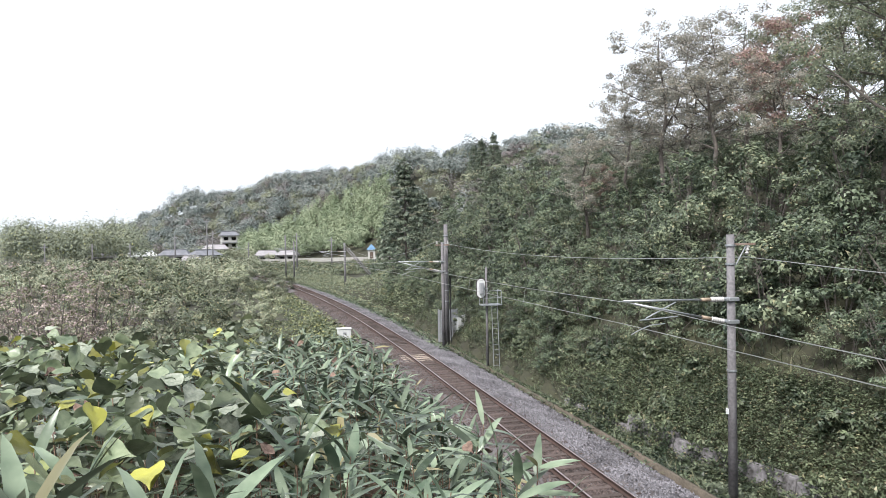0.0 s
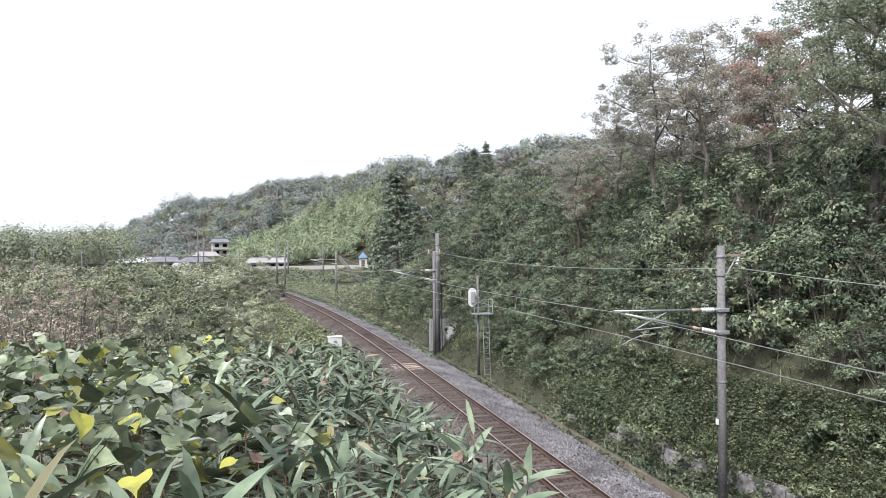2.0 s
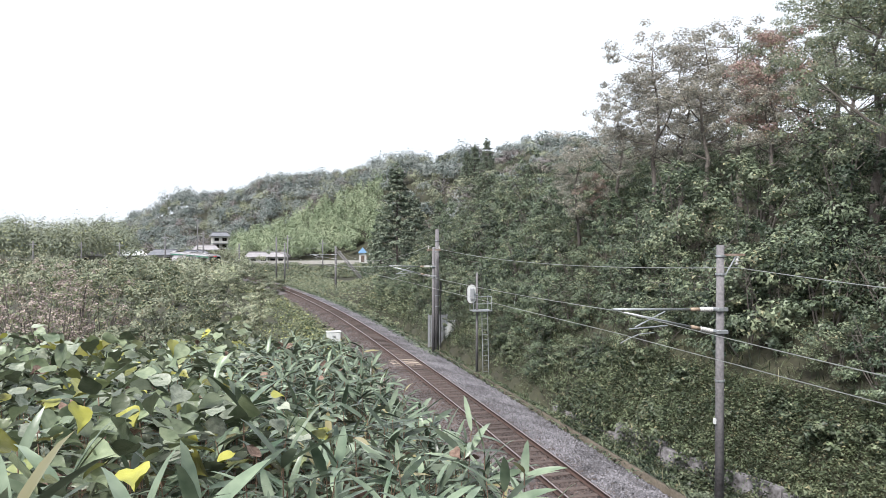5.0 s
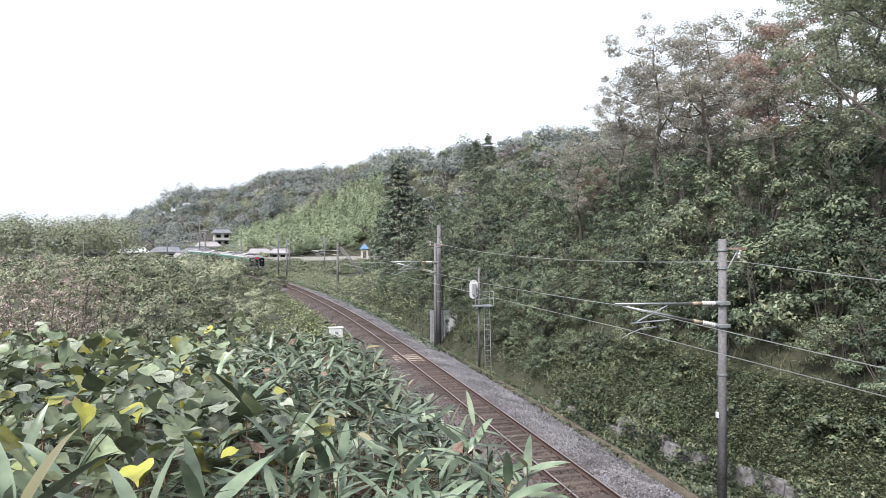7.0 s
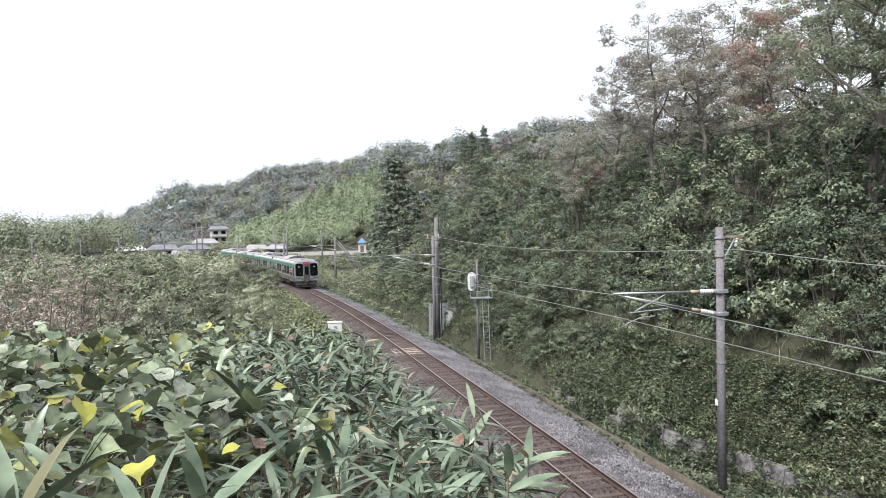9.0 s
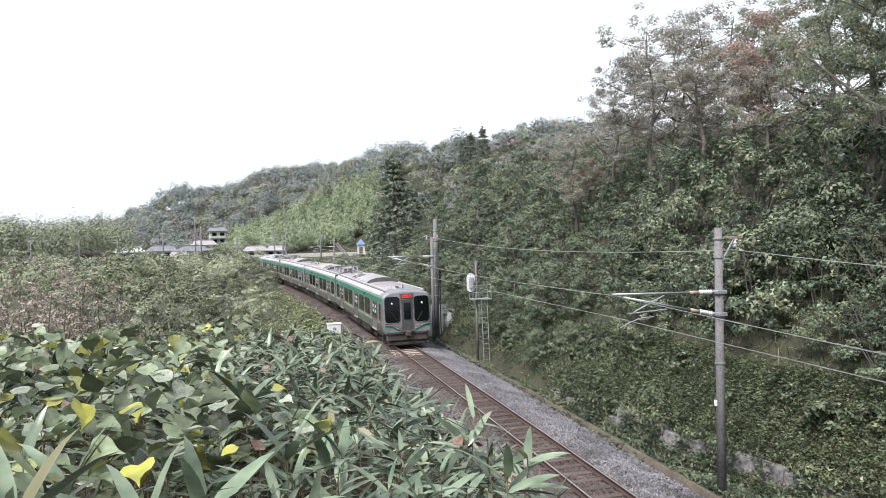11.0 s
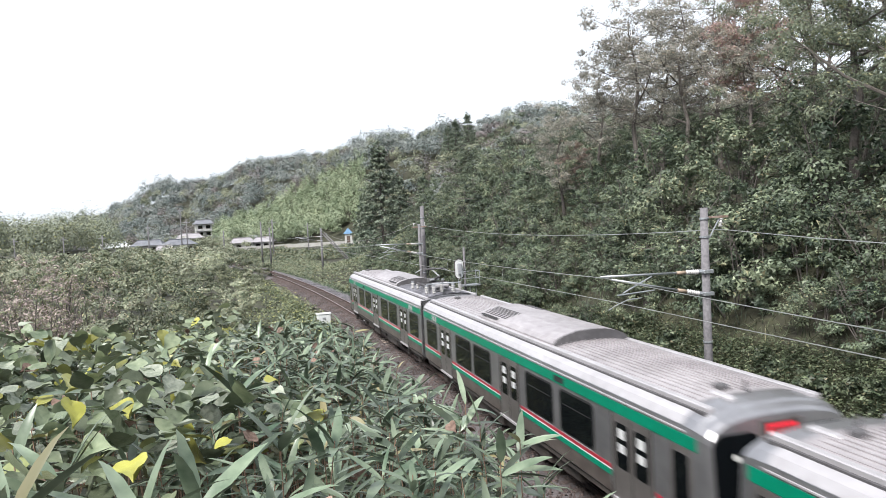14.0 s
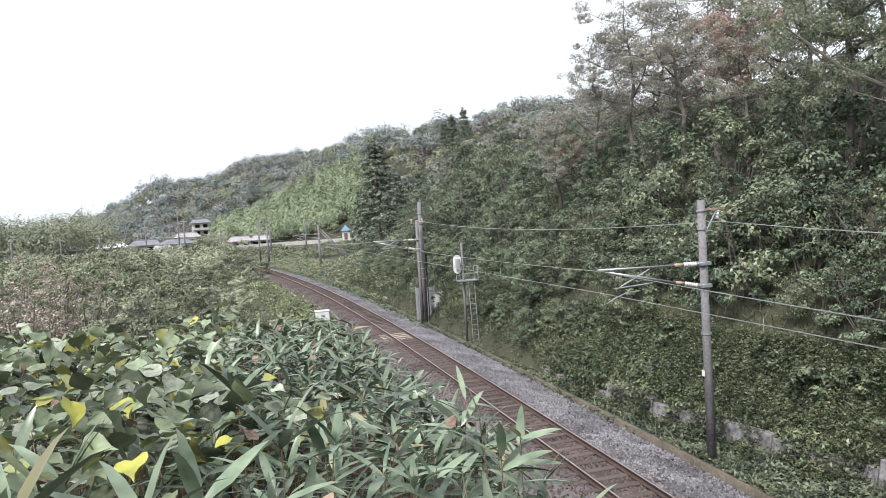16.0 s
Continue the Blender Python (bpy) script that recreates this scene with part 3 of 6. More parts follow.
def bogie(car, y):
    bg = new("bogie")
    bg.parent = car
    for sx in (-1, 1):
        part("side_frame", a_box(sx * 1.02 - 0.07, sx * 1.02 + 0.07, y - 1.45, y + 1.45, 0.42, 0.66, bevel=0.03), M["dark_iron"], bg)
        part("air_spring", a_rod((sx * 0.95, y, 0.62), (sx * 0.95, y, 0.9), 0.27, None, 14), M["black"], bg)
        for dy in (-1.05, 1.05):
            part("axle_box", a_box(sx * 1.04 - 0.12, sx * 1.04 + 0.12, y + dy - 0.2, y + dy + 0.2, 0.28, 0.6, bevel=0.04), M["dark_iron"], bg)
    for dy in (-1.05, 1.05):
        for sx in (-1, 1):
            part("wheel", a_rod((sx * 0.50, y + dy, 0.43), (sx * 0.63, y + dy, 0.43), 0.43, 0.40, 20), M["rail_side"], bg, smooth=False)
        part("axle", a_rod((-0.5, y + dy, 0.43), (0.5, y + dy, 0.43), 0.08), M["dark_iron"], bg)


def pantograph_gear(car, y):
    """Insulators, breaker and a raised single-arm collector round y."""
    z = 3.5
    gear = new("pantograph")
    gear.parent = car
    for dx in (-0.68, 0.62):
        part("base_bar", a_box(dx, dx + 0.07, y - 0.9, y + 0.9, z + 0.24, z + 0.31), M["unit_end"], gear)
    for dy in (-0.85, -0.1, 0.78):
        part("base_bar", a_box(-0.7, 0.7, y + dy, y + dy + 0.07, z + 0.25, z + 0.32), M["unit_end"], gear)
    part("drive_box", a_box(-0.2, 0.2, y - 0.75, y - 0.35, z + 0.3, z + 0.5, bevel=0.03), M["unit_end"], gear)
    for dx in (-0.12, 0.12):
        part("spring", a_rod((dx, y - 0.5, z + 0.4), (dx, y + 0.2, z + 0.5), 0.045, None, 8), M["grey_paint"], gear)
    for dx in (-0.65, 0.65):
        for dy in (-0.8, 0.8):
            part("insulator", insulator(bmesh.new(), (dx, y + dy, z - 0.05), (dx, y + dy, z + 0.26), 0.09, 4), M["porcelain"], gear, smooth=True)
    part("lower_arm", a_rod((0, y - 0.6, z + 0.35), (0, y + 0.75, z + 0.68), 0.06, 0.05), M["unit_end"], gear)
    part("upper_arm", a_rod((0, y + 0.75, z + 0.68), (0, y - 0.45, z + 0.92), 0.035, 0.025), M["grey_paint"], gear)
    for dy in (-0.58, -0.32):
        part("contact_strip", a_rod((-0.55, y + dy, z + 0.95), (0.55, y + dy, z + 0.95), 0.03), M["unit_end"], gear)
    for sx in (-1, 1):
        part("horn", a_rod((sx * 0.55, y - 0.45, z + 0.95), (sx * 0.85, y - 0.45, z + 0.80), 0.018), M["galvanised"], gear)
        part("bow", a_rod((sx * 0.4, y - 0.6, z + 0.93), (sx * 0.4, y - 0.3, z + 0.93), 0.02), M["galvanised"], gear)
    hv = new("high_voltage_gear")
    hv.parent = car
    for dx, dy, h in ((-0.75, 1.5, 0.45), (-0.35, 1.7, 0.42), (0.1, 1.45, 0.48), (0.55, 1.7, 0.42), (0.8, 1.4, 0.40), (-0.8, -1.4, 0.38), (0.75, -1.35, 0.38)):
        part("post_insulator", insulator(bmesh.new(), (dx, y + dy, z - 0.08), (dx, y + dy, z + h - 0.1), 0.10, 5), M["porcelain"], hv, smooth=True)
        part("cap", a_rod((dx, y + dy, z + h - 0.1), (dx, y + dy, z + h - 0.02), 0.07, None, 10), M["grey_paint"], hv)
    part("breaker", a_rod((-0.3, y + 1.1, z + 0.28), (0.45, y + 1.1, z + 0.28), 0.14, None, 14), M["roof_edge"], hv, "pale round breaker drum")
    part("cable_bar", a_rod((-0.75, y + 1.5, z + 0.4), (0.8, y + 1.4, z + 0.4), 0.025), M["galvanised"], hv)
    part("cable_bar", a_rod((-0.75, y + 1.5, z + 0.4), (-0.3, y + 0.7, z + 0.35), 0.025), M["galvanised"], hv)


def rail_car(label, cab_side, pantograph, group="cars of the train"):
    """A 20 m car. cab_side +1: cab at the leading end, -1: at the trailing end. Its own front is +y."""
    car = thing("train_car", label, "train car", group=group)
    c = cab_side
    L = 9.75

    def yy(a):
        """a metres from the cab end."""
        return c * (L - a)

    shell = train_body("body", M["steel"], car, -L, L, True)
    if c < 0:
        for v in shell.data.vertices:
            v.co.y, v.co.x = -v.co.y, -v.co.x
    # roof skin with ribs, pale shoulders
    for x in np.linspace(-0.93, 0.93, 15):
        z = float(np.interp(abs(x), [0.3, 0.7, 1.12], [3.49, 3.46, 3.37]))
        part("roof_rib", a_box(x - 0.016, x + 0.016, *sorted((yy(1.15), yy(19.2))), z - 0.02, z + 0.03), M["roof"], car)
    bm = bmesh.new()
    pts = [(-1.0, 3.415), (-0.7, 3.468), (-0.3, 3.497), (0.3, 3.497), (0.7, 3.468), (1.0, 3.415)]
    for y0, y1 in (sorted((yy(0.95), yy(19.2))),):
        a = [bm.verts.new((x, y0, z)) for x, z in pts]
        b = [bm.verts.new((x, y1, z)) for x, z in pts]
        for i in range(len(pts) - 1):
            bm.faces.new((a[i], a[i + 1], b[i + 1], b[i]))
    part("roof_skin", bm, M["roof"], car, "sooty grey ribbed roof")
    for sx in (-1, 1):
        bm = bmesh.new()
        box(bm, *sorted((sx * 1.03, sx * 1.17)), *sorted((yy(0.5), yy(19.3))), 3.34, 3.45, bevel=0.02)
        part("roof_rail", bm, M["roof_edge"], car, "pale raised roof edge")
        part("roof_groove", a_box(*sorted((sx * 1.175, sx * 1.225)), *sorted((yy(0.5), yy(19.3))), 3.30, 3.362), M["unit_end"], car)
        part("gutter", a_box(*sorted((sx * 1.455, sx * 1.495)), *sorted((yy(0.75), yy(19.4))), 3.0, 3.03), M["roof_edge"], car)
        bm = bmesh.new()
        a = [bm.verts.new((sx * x, yy(19.48), z)) for x, z in ((1.46, 3.115), (1.367, 3.247), (1.18, 3.35))]
        b = [bm.verts.new((sx * x, yy(0.82), z)) for x, z in ((1.46, 3.115), (1.367, 3.247), (1.18, 3.35))]
        for i in (0, 1):
            bm.faces.new((a[i], a[i + 1], b[i + 1], b[i]))
        part("roof_shoulder", bm, M["roof_edge"], car)
    # rooftop cooling unit
    unit = new("roof_unit")
    unit.parent = car
    y0, y1 = sorted((yy(7.0), yy(13.2)))
    bm = bmesh.new()
    arc = [(-1.08, 3.36), (-1.08, 3.50), (-0.98, 3.60), (-0.75, 3.70), (-0.4, 3.78), (0, 3.80), (0.4, 3.78), (0.75, 3.70), (0.98, 3.60), (1.08, 3.50), (1.08, 3.36)]
    ra, rb = [bm.verts.new((x, y0, z)) for x, z in arc], [bm.verts.new((x, y1, z)) for x, z in arc]
    for i in range(len(arc) - 1):
        bm.faces.new((ra[i], ra[i + 1], rb[i + 1], rb[i]))
    part("cover", bm, M["roof"], unit)
    for y in (y0, y1):
        bm = bmesh.new()
        bm.faces.new([bm.verts.new((x, y, z)) for x, z in arc])
        ob = part("end_plate", bm, M["unit_end"], unit, "dark curved end plate")
    for lo, hi, ax, bx in ((10.9, 12.9, 0.40, 0.92), (11.6, 12.9, -0.92, -0.40), (11.4, 12.9, 0.98, 1.06)):
        for k in range(8):
            f = (k + 0.5) / 8
            x = ax + (bx - ax) * f
            z = float(np.interp(abs(x), [0, 0.4, 0.75, 0.98], [3.80, 3.78, 3.70, 3.60]))
            ya, yb = sorted((yy(lo), yy(hi)))
            part("grille_bar", a_box(x - 0.014, x + 0.014, ya, yb, z - 0.02, z + 0.016), M["unit_end"], unit)
    for a in (1.3, 18.2):
        part("vent", a_box(0.3 - 0.1, 0.3 + 0.1, yy(a) - 0.12, yy(a) + 0.12, 3.46, 3.60, bevel=0.02), M["unit_end"], car)
    part("antenna", a_rod((0, yy(1.0), 3.45), (0, yy(1.0), 3.70), 0.05, 0.02), M["unit_end"], car)
    part("horn_cover", a_box(0.45, 0.62, yy(0.95) - 0.28, yy(0.95) + 0.28, 3.42, 3.53, bevel=0.03), M["roof_edge"], car)
    # sides: bands, windows, doors
    doors = ((1.8, 3.3), (8.6, 10.1), (15.4, 16.9))
    panes = ((4.15, 5.85), (6.3, 8.05), (10.95, 12.65), (12.95, 14.75), (17.4, 18.95))
    for x in (-HALF, HALF):
        ya, yb = sorted((yy(0.42), yy(19.4)))
        part("green_band", plate(x, ya, yb, 2.74, 2.965), M["green"], car, "bright green band under the roof")
        for a, b in ((3.42, 8.5), (10.2, 15.3), (17.0, 19.4), (1.25, 1.7)):
            ya, yb = sorted((yy(a), yy(b)))
            part("red_stripe", plate(x, ya, yb, 1.50, 1.575), M["red"], car)
            part("white_stripe", plate(x, ya, yb, 1.465, 1.5), M["white_band"], car)
            part("green_stripe", plate(x, ya, yb, 1.34, 1.465), M["green"], car)
        for a, b in panes:
            ya, yb = sorted((yy(a), yy(b)))
            w = part("window", rounded_pane(x, ya - 0.03, yb + 0.03, 1.60, 2.66, 0.14, 0.008), M["black"], car)
            part("pane", rounded_pane(x, ya + 0.02, yb - 0.02, 1.65, 2.61, 0.11, 0.014), M["glass"], w)
            part("sill", plate(x, ya + 0.1, yb - 0.1, 1.585, 1.605, 0.016), M["roof_edge"], w)
            part("mullion", plate(x, (ya + yb) / 2 - 0.7, (ya + yb) / 2 + 0.7, 2.30, 2.32, 0.018), M["black"], w)
        for a, b in doors:
            ya, yb = sorted((yy(a), yy(b)))
            dr = part("door", plate(x, ya, yb, 0.95, 2.72, 0.005), M["door_steel"], car, "brushed steel sliding door")
            mid = (ya + yb) / 2
            part("seam", plate(x, mid - 0.015, mid + 0.015, 0.97, 2.70, 0.010), M["black"], dr)
            for y in (ya - 0.03, yb):
                part("door_post", plate(x, y, y + 0.03, 0.95, 2.74, 0.014), M["black"], dr)
            for k in (-1, 1):
                w0, w1 = sorted((mid + k * 0.12, mid + k * 0.62))
                part("door_pane", rounded_pane(x, w0, w1, 1.62, 2.56, 0.08, 0.010), M["glass"], dr)
                part("sticker", plate(x, w0 + 0.12, w1 - 0.12, 2.24, 2.44, 0.014), M["white_band"], dr)
                part("sticker", plate(x, w0 + 0.12, w1 - 0.12, 1.95, 2.13, 0.014), M["white_band"], dr)
            part("step", plate(x, ya, yb, 0.90, 0.96, 0.05), M["roof_edge"], dr)
        ya, yb = sorted((yy(0.55), yy(1.2)))
        cd = part("cab_door", plate(x, ya, yb, 1.0, 2.72, 0.006), M["door_steel"], car)
        part("cab_pane", rounded_pane(x, ya + 0.1, yb - 0.1, 1.55, 2.6, 0.06, 0.012), M["glass"], cd)
        for a, b in ((0.3, 1.7), (3.42, 8.5), (10.2, 15.3), (17.0, 19.4)):
            ya, yb = sorted((yy(a), yy(b)))
            part("lower_panel", plate(x, ya, yb, 0.99, 1.335, 0.006), M["grimy_steel"], car)
        part("skirt", plate(x * 0.95, -L + 0.3, L - 0.3, 0.80, 0.92, 0.01), M["dark_iron"], car)
        ya, yb = sorted((yy(6.15), yy(5.6)))
        for k in range(5):
            for a in (17.3, 2.2) if pantograph else (17.3,):
                ya2, yb2 = sorted((yy(a), yy(a + 0.7)))
                part("louvre", plate(x, ya2, yb2, 2.755 + 0.042 * k, 2.78 + 0.042 * k, 0.02), M["roof_edge"], car)
        part("side_sign", plate(x, ya, yb, 2.78, 2.92, 0.016), M["black"], car)
    # underframe
    for a, b, z0 in ((5.5, 6.9, 0.38), (7.2, 8.8, 0.30), (9.2, 10.4, 0.42), (10.8, 13.2, 0.33), (13.5, 14.3, 0.45)):
        ya, yb = sorted((yy(a), yy(b)))
        part("equipment_box", a_box(-1.2, 1.2, ya, yb, z0, 0.88, bevel=0.03), M["dark_iron"], car)
    part("underframe", a_box(-1.3, 1.3, -L + 0.3, L - 0.3, 0.74, 0.9), M["dark_iron"], car)
    bogie(car, yy(2.95))
    bogie(car, yy(16.55))
    # far end: gangway bellows
    e = yy(19.5)
    part("end_wall", a_box(-1.44, 1.44, *sorted((e, e + 0.03 * c)), 0.9, 3.34), M["gangway"], car, "dark end wall")
    part("bellows", a_box(-0.5, 0.5, *sorted((e - 0.25 * c, e + 0.02 * c)), 1.0, 3.05, bevel=0.05), M["black"], car)
    part("coupler", a_box(-0.14, 0.14, *sorted((e - 0.25 * c, e + 0.5 * c)), 0.72, 0.98), M["dark_iron"], car)
    # cab end
    f = yy(0.0)

    def front(x0, x1, z0, z1, out, tilt=0.10):
        """A panel on the raked front."""
        bm = bmesh.new()
        q = lambda x, z, o: bm.verts.new((x, f + c * (o - tilt * max(0, z - 1.6)), z))
        a = [q(x0, z0, -0.03), q(x1, z0, -0.03), q(x1, z1, -0.03), q(x0, z1, -0.03)]
        b = [q(x0, z0, out), q(x1, z0, out), q(x1, z1, out), q(x0, z1, out)]
        bm.faces.new(a)
        bm.faces.new(b)
        for i in range(4):
            bm.faces.new((a[i], a[(i + 1) % 4], b[(i + 1) % 4], b[i]))
        bmesh.ops.recalc_face_normals(bm, faces=bm.faces)
        return bm

    for sx in (-1, 1):
        w0, w1 = sorted((sx * 0.44, sx * 1.35))
        bm = bmesh.new()
        pts = []
        for cx, cz, a0 in ((w1 - 0.2, 2.86, 0), (w0 + 0.2, 2.86, 90), (w0 + 0.2, 1.74, 180), (w1 - 0.2, 1.74, 270)):
            for k in range(5):
                a = radians(a0 + 22.5 * k)
                pts.append((cx + 0.2 * math.cos(a), cz + 0.2 * math.sin(a)))
        fv = [[bm.verts.new((x, f + c * (o - 0.10 * max(0, z - 1.6)), z)) for x, z in pts] for o in (-0.03, 0.018)]
        bm.faces.new(fv[0])
        bm.faces.new(fv[1])
        for i in range(len(pts)):
            j = (i + 1) % len(pts)
            bm.faces.new((fv[0][i], fv[0][j], fv[1][j], fv[1][i]))
        bmesh.ops.recalc_face_normals(bm, faces=bm.faces)
        part("windscreen", bm, M["glass"], car, "dark rounded windscreen")
        part("headlight", a_rod((sx * 0.92, f - c * 0.11, 2.66), (sx * 0.92, f - c * 0.065, 2.66), 0.055, None, 14), M["lens"], car)
        strip = [(0.47, 1.13), (0.62, 1.17), (0.78, 1.28), (0.94, 1.37), (1.15, 1.40), (1.36, 1.41)]
        for name, up, low, mat in (("front_green", 0.0, -0.13, "green"), ("front_white", 0.03, 0.0, "white_band"), ("front_red", 0.085, 0.03, "red")):
            bm = bmesh.new()
            top = [bm.verts.new((sx * x, f + c * 0.012, z + up)) for x, z in strip]
            bot = [bm.verts.new((sx * x, f + c * 0.012, z + low)) for x, z in strip]
            for k in range(len(strip) - 1):
                bm.faces.new((top[k], top[k + 1], bot[k + 1], bot[k]))
            bmesh.ops.solidify(bm, geom=list(bm.faces), thickness=0.01)
            part(name, bm, M[mat], car)
        part("wiper", a_rod((sx * 0.6, f + c * 0.02, 1.62), (sx * 0.95, f - c * 0.03, 2.15), 0.012), M["black"], car)
    part("gangway_frame", front(-0.43, 0.43, 0.98, 3.22, 0.03), M["gangway_frame"], car, "grimy grey frame round the front gangway")
    door = part("gangway_door", front(-0.33, 0.33, 1.06, 2.86, 0.05), M["gangway"], car, "dark grey gangway door in the front")
    part("gangway_pane", front(-0.21, 0.21, 1.72, 2.68, 0.06), M["glass"], door)
    part("gangway_sill", front(-0.36, 0.36, 1.0, 1.06, 0.12), M["grimy_steel"], car)
    for sx in (-1, 1):
        part("hand_rail", a_rod((sx * 0.39, f + c * 0.07, 1.3), (sx * 0.39, f + c * 0.0, 2.3), 0.012, None, 6), M["galvanised"], car)
    part("sign_box", front(-0.34, 0.34, 2.94, 3.19, 0.05), M["black"], car)
    part("destination_sign", front(-0.29, 0.29, 2.975, 3.155, 0.06), M["sign"], car, "lit red destination sign")
    for k in range(5):
        part("sign_bar", front(-0.24 + 0.1 * k, -0.175 + 0.1 * k, 3.02, 3.11, 0.066), M["black"], car)
    part("apron", a_box(-1.25, 1.25, *sorted((f - c * 0.45, f - c * 0.08)), 0.42, 0.9, bevel=0.06), M["dark_iron"], car, "dark grey apron under the cab")
    part("snow_plough", a_box(-1.15, 1.15, *sorted((f - c * 0.5, f - c * 0.2)), 0.15, 0.42, bevel=0.05), M["dark_iron"], car)
    part("lower_mask", front(-1.28, 1.28, 0.86, 0.97, 0.02), M["gangway"], car, "dark lower front")
    part("front_coupler", a_box(-0.16, 0.16, *sorted((f - c * 0.3, f + c * 0.32)), 0.74, 1.0, bevel=0.03), M["dark_iron"], car)
    if pantograph:
        bm = bmesh.new()
        tray = [(-0.99, 3.44), (-0.7, 3.502), (-0.3, 3.53), (0.3, 3.53), (0.7, 3.502), (0.99, 3.44)]
        a, b = [bm.verts.new((x, yy(13.3), z)) for x, z in tray], [bm.verts.new((x, yy(19.3), z)) for x, z in tray]
        for k in range(len(tray) - 1):
            bm.faces.new((a[k], a[k + 1], b[k + 1], b[k]))
        bmesh.ops.solidify(bm, geom=list(bm.faces), thickness=0.01)
        part("roof_tray", bm, M["tray"], car, "smooth grey roof under the pantograph")
        pantograph_gear(car, yy(16.8))
    return car


CARS = [
    rail_car("stainless steel train car with green bands and a leading cab", 1, False),
    rail_car("stainless steel train car with green bands and a roof pantograph", -1, True),
    rail_car("stainless steel train car with green bands, its cab coupled behind another", 1, False),
    rail_car("stainless steel train car with green bands, pantograph and trailing cab", -1, True),
]

# ---- plants ----
LEAF = {
    "bamboo_grass": leafy("bamboo_grass_leaf", (0.032, 0.057, 0.029), (0.205, 0.252, 0.145), third=(0.36, 0.32, 0.17, 0.95, 0.98), rough=0.30, spread=0.6, through_light=0.12, grain=9, stain=2, lo=0.36, hi=0.66),
    "kudzu": leafy("kudzu_leaf", (0.060, 0.090, 0.040), (0.245, 0.280, 0.150), third=(0.27, 0.265, 0.06, 0.78, 0.92), rough=0.34, spread=0.6, through_light=0.14, grain=24, stain=2.2, bump=0.3, lo=0.3, hi=0.75),
    # pale undersides; the light colour also paints sky reflections on kudzu leaves
    "pale_back_glint": leafy("pale_underside_and_glint", (0.17, 0.20, 0.125), (0.31, 0.34, 0.225), rough=0.5, spread=0.3, grain=55, stain=7, bump=0.35),
    "brown_leaf": leafy("withered_leaf", (0.11, 0.07, 0.045), (0.24, 0.17, 0.11), rough=0.8, spread=0.5, grain=55, stain=7, bump=0.4),
    "vine": leafy("bank_vine_leaf", (0.06, 0.085, 0.04), (0.20, 0.225, 0.11), third=(0.32, 0.32, 0.12, 0.78, 0.92), spread=0.55),
    "slope": leafy("slope_weed_leaf", (0.034, 0.051, 0.024), (0.124, 0.152, 0.072), third=(0.19, 0.17, 0.10, 0.86, 0.97), spread=0.5, through_light=0.12),
    "ditch": leafy("ditch_weed_leaf", (0.038, 0.055, 0.030), (0.14, 0.165, 0.09), third=(0.2, 0.2, 0.12, 0.9, 1.0), spread=0.4),
    "shrub": leafy("shrub_leaf", (0.031, 0.049, 0.026), (0.124, 0.158, 0.084), third=(0.17, 0.20, 0.10, 0.88, 1.0), spread=0.42, per_plant=0.35, through_light=0.12),
    "oak": leafy("oak_leaf", (0.22, 0.222, 0.160), (0.44, 0.43, 0.315), third=(0.38, 0.31, 0.22, 0.84, 0.98), spread=0.45, per_plant=0.2, through_light=0.62),
    "big": leafy("broad_tree_leaf", (0.10, 0.128, 0.075), (0.26, 0.295, 0.17), third=(0.30, 0.28, 0.15, 0.85, 0.97), spread=0.45, per_plant=0.15, through_light=0.42),
    "olive": leafy("olive_shrub_leaf", (0.066, 0.091, 0.047), (0.192, 0.228, 0.120), third=(0.24, 0.22, 0.13, 0.86, 0.98), spread=0.42, per_plant=0.3),
    "autumn": leafy("turning_leaf", (0.29, 0.20, 0.15), (0.44, 0.31, 0.24), third=(0.30, 0.28, 0.19, 0.6, 0.95), spread=0.4, through_light=0.5),
    "conifer": leafy("conifer_needles", (0.070, 0.098, 0.060), (0.20, 0.235, 0.14), spread=0.45, through_light=0.15),
    "scrub": leafy("scrub_leaf", (0.118, 0.148, 0.078), (0.36, 0.385, 0.222), third=(0.34, 0.30, 0.20, 0.84, 0.96), spread=0.28, per_plant=0.45),
    "dark_scrub": leafy("dark_scrub_leaf", (0.060, 0.082, 0.042), (0.20, 0.225, 0.115), third=(0.25, 0.22, 0.12, 0.86, 0.96), spread=0.28, per_plant=0.4),
    "russet": leafy("russet_scrub_leaf", (0.21, 0.165, 0.130), (0.41, 0.335, 0.26), third=(0.16, 0.175, 0.09, 0.45, 0.8), spread=0.32),
    # distance haze is mixed into the far_dark and grove colours: paler, greyer
    "far_dark": leafy("hazed_far_wood_leaf", (0.105, 0.132, 0.105), (0.245, 0.27, 0.21), rough=0.75, spread=0.18, grain=0.5, stain=0.11),
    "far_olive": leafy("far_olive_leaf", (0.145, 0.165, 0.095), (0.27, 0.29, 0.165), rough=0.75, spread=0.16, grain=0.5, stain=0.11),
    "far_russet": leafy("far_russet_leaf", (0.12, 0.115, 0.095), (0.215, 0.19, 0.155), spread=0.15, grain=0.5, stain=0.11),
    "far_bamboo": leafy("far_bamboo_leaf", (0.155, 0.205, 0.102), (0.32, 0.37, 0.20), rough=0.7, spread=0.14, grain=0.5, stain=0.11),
    "grove": leafy("hazed_grove_leaf", (0.15, 0.178, 0.110), (0.28, 0.305, 0.185), third=(0.36, 0.36, 0.15, 0.88, 1.0), rough=0.75, spread=0.14, grain=0.5, stain=0.11),
}

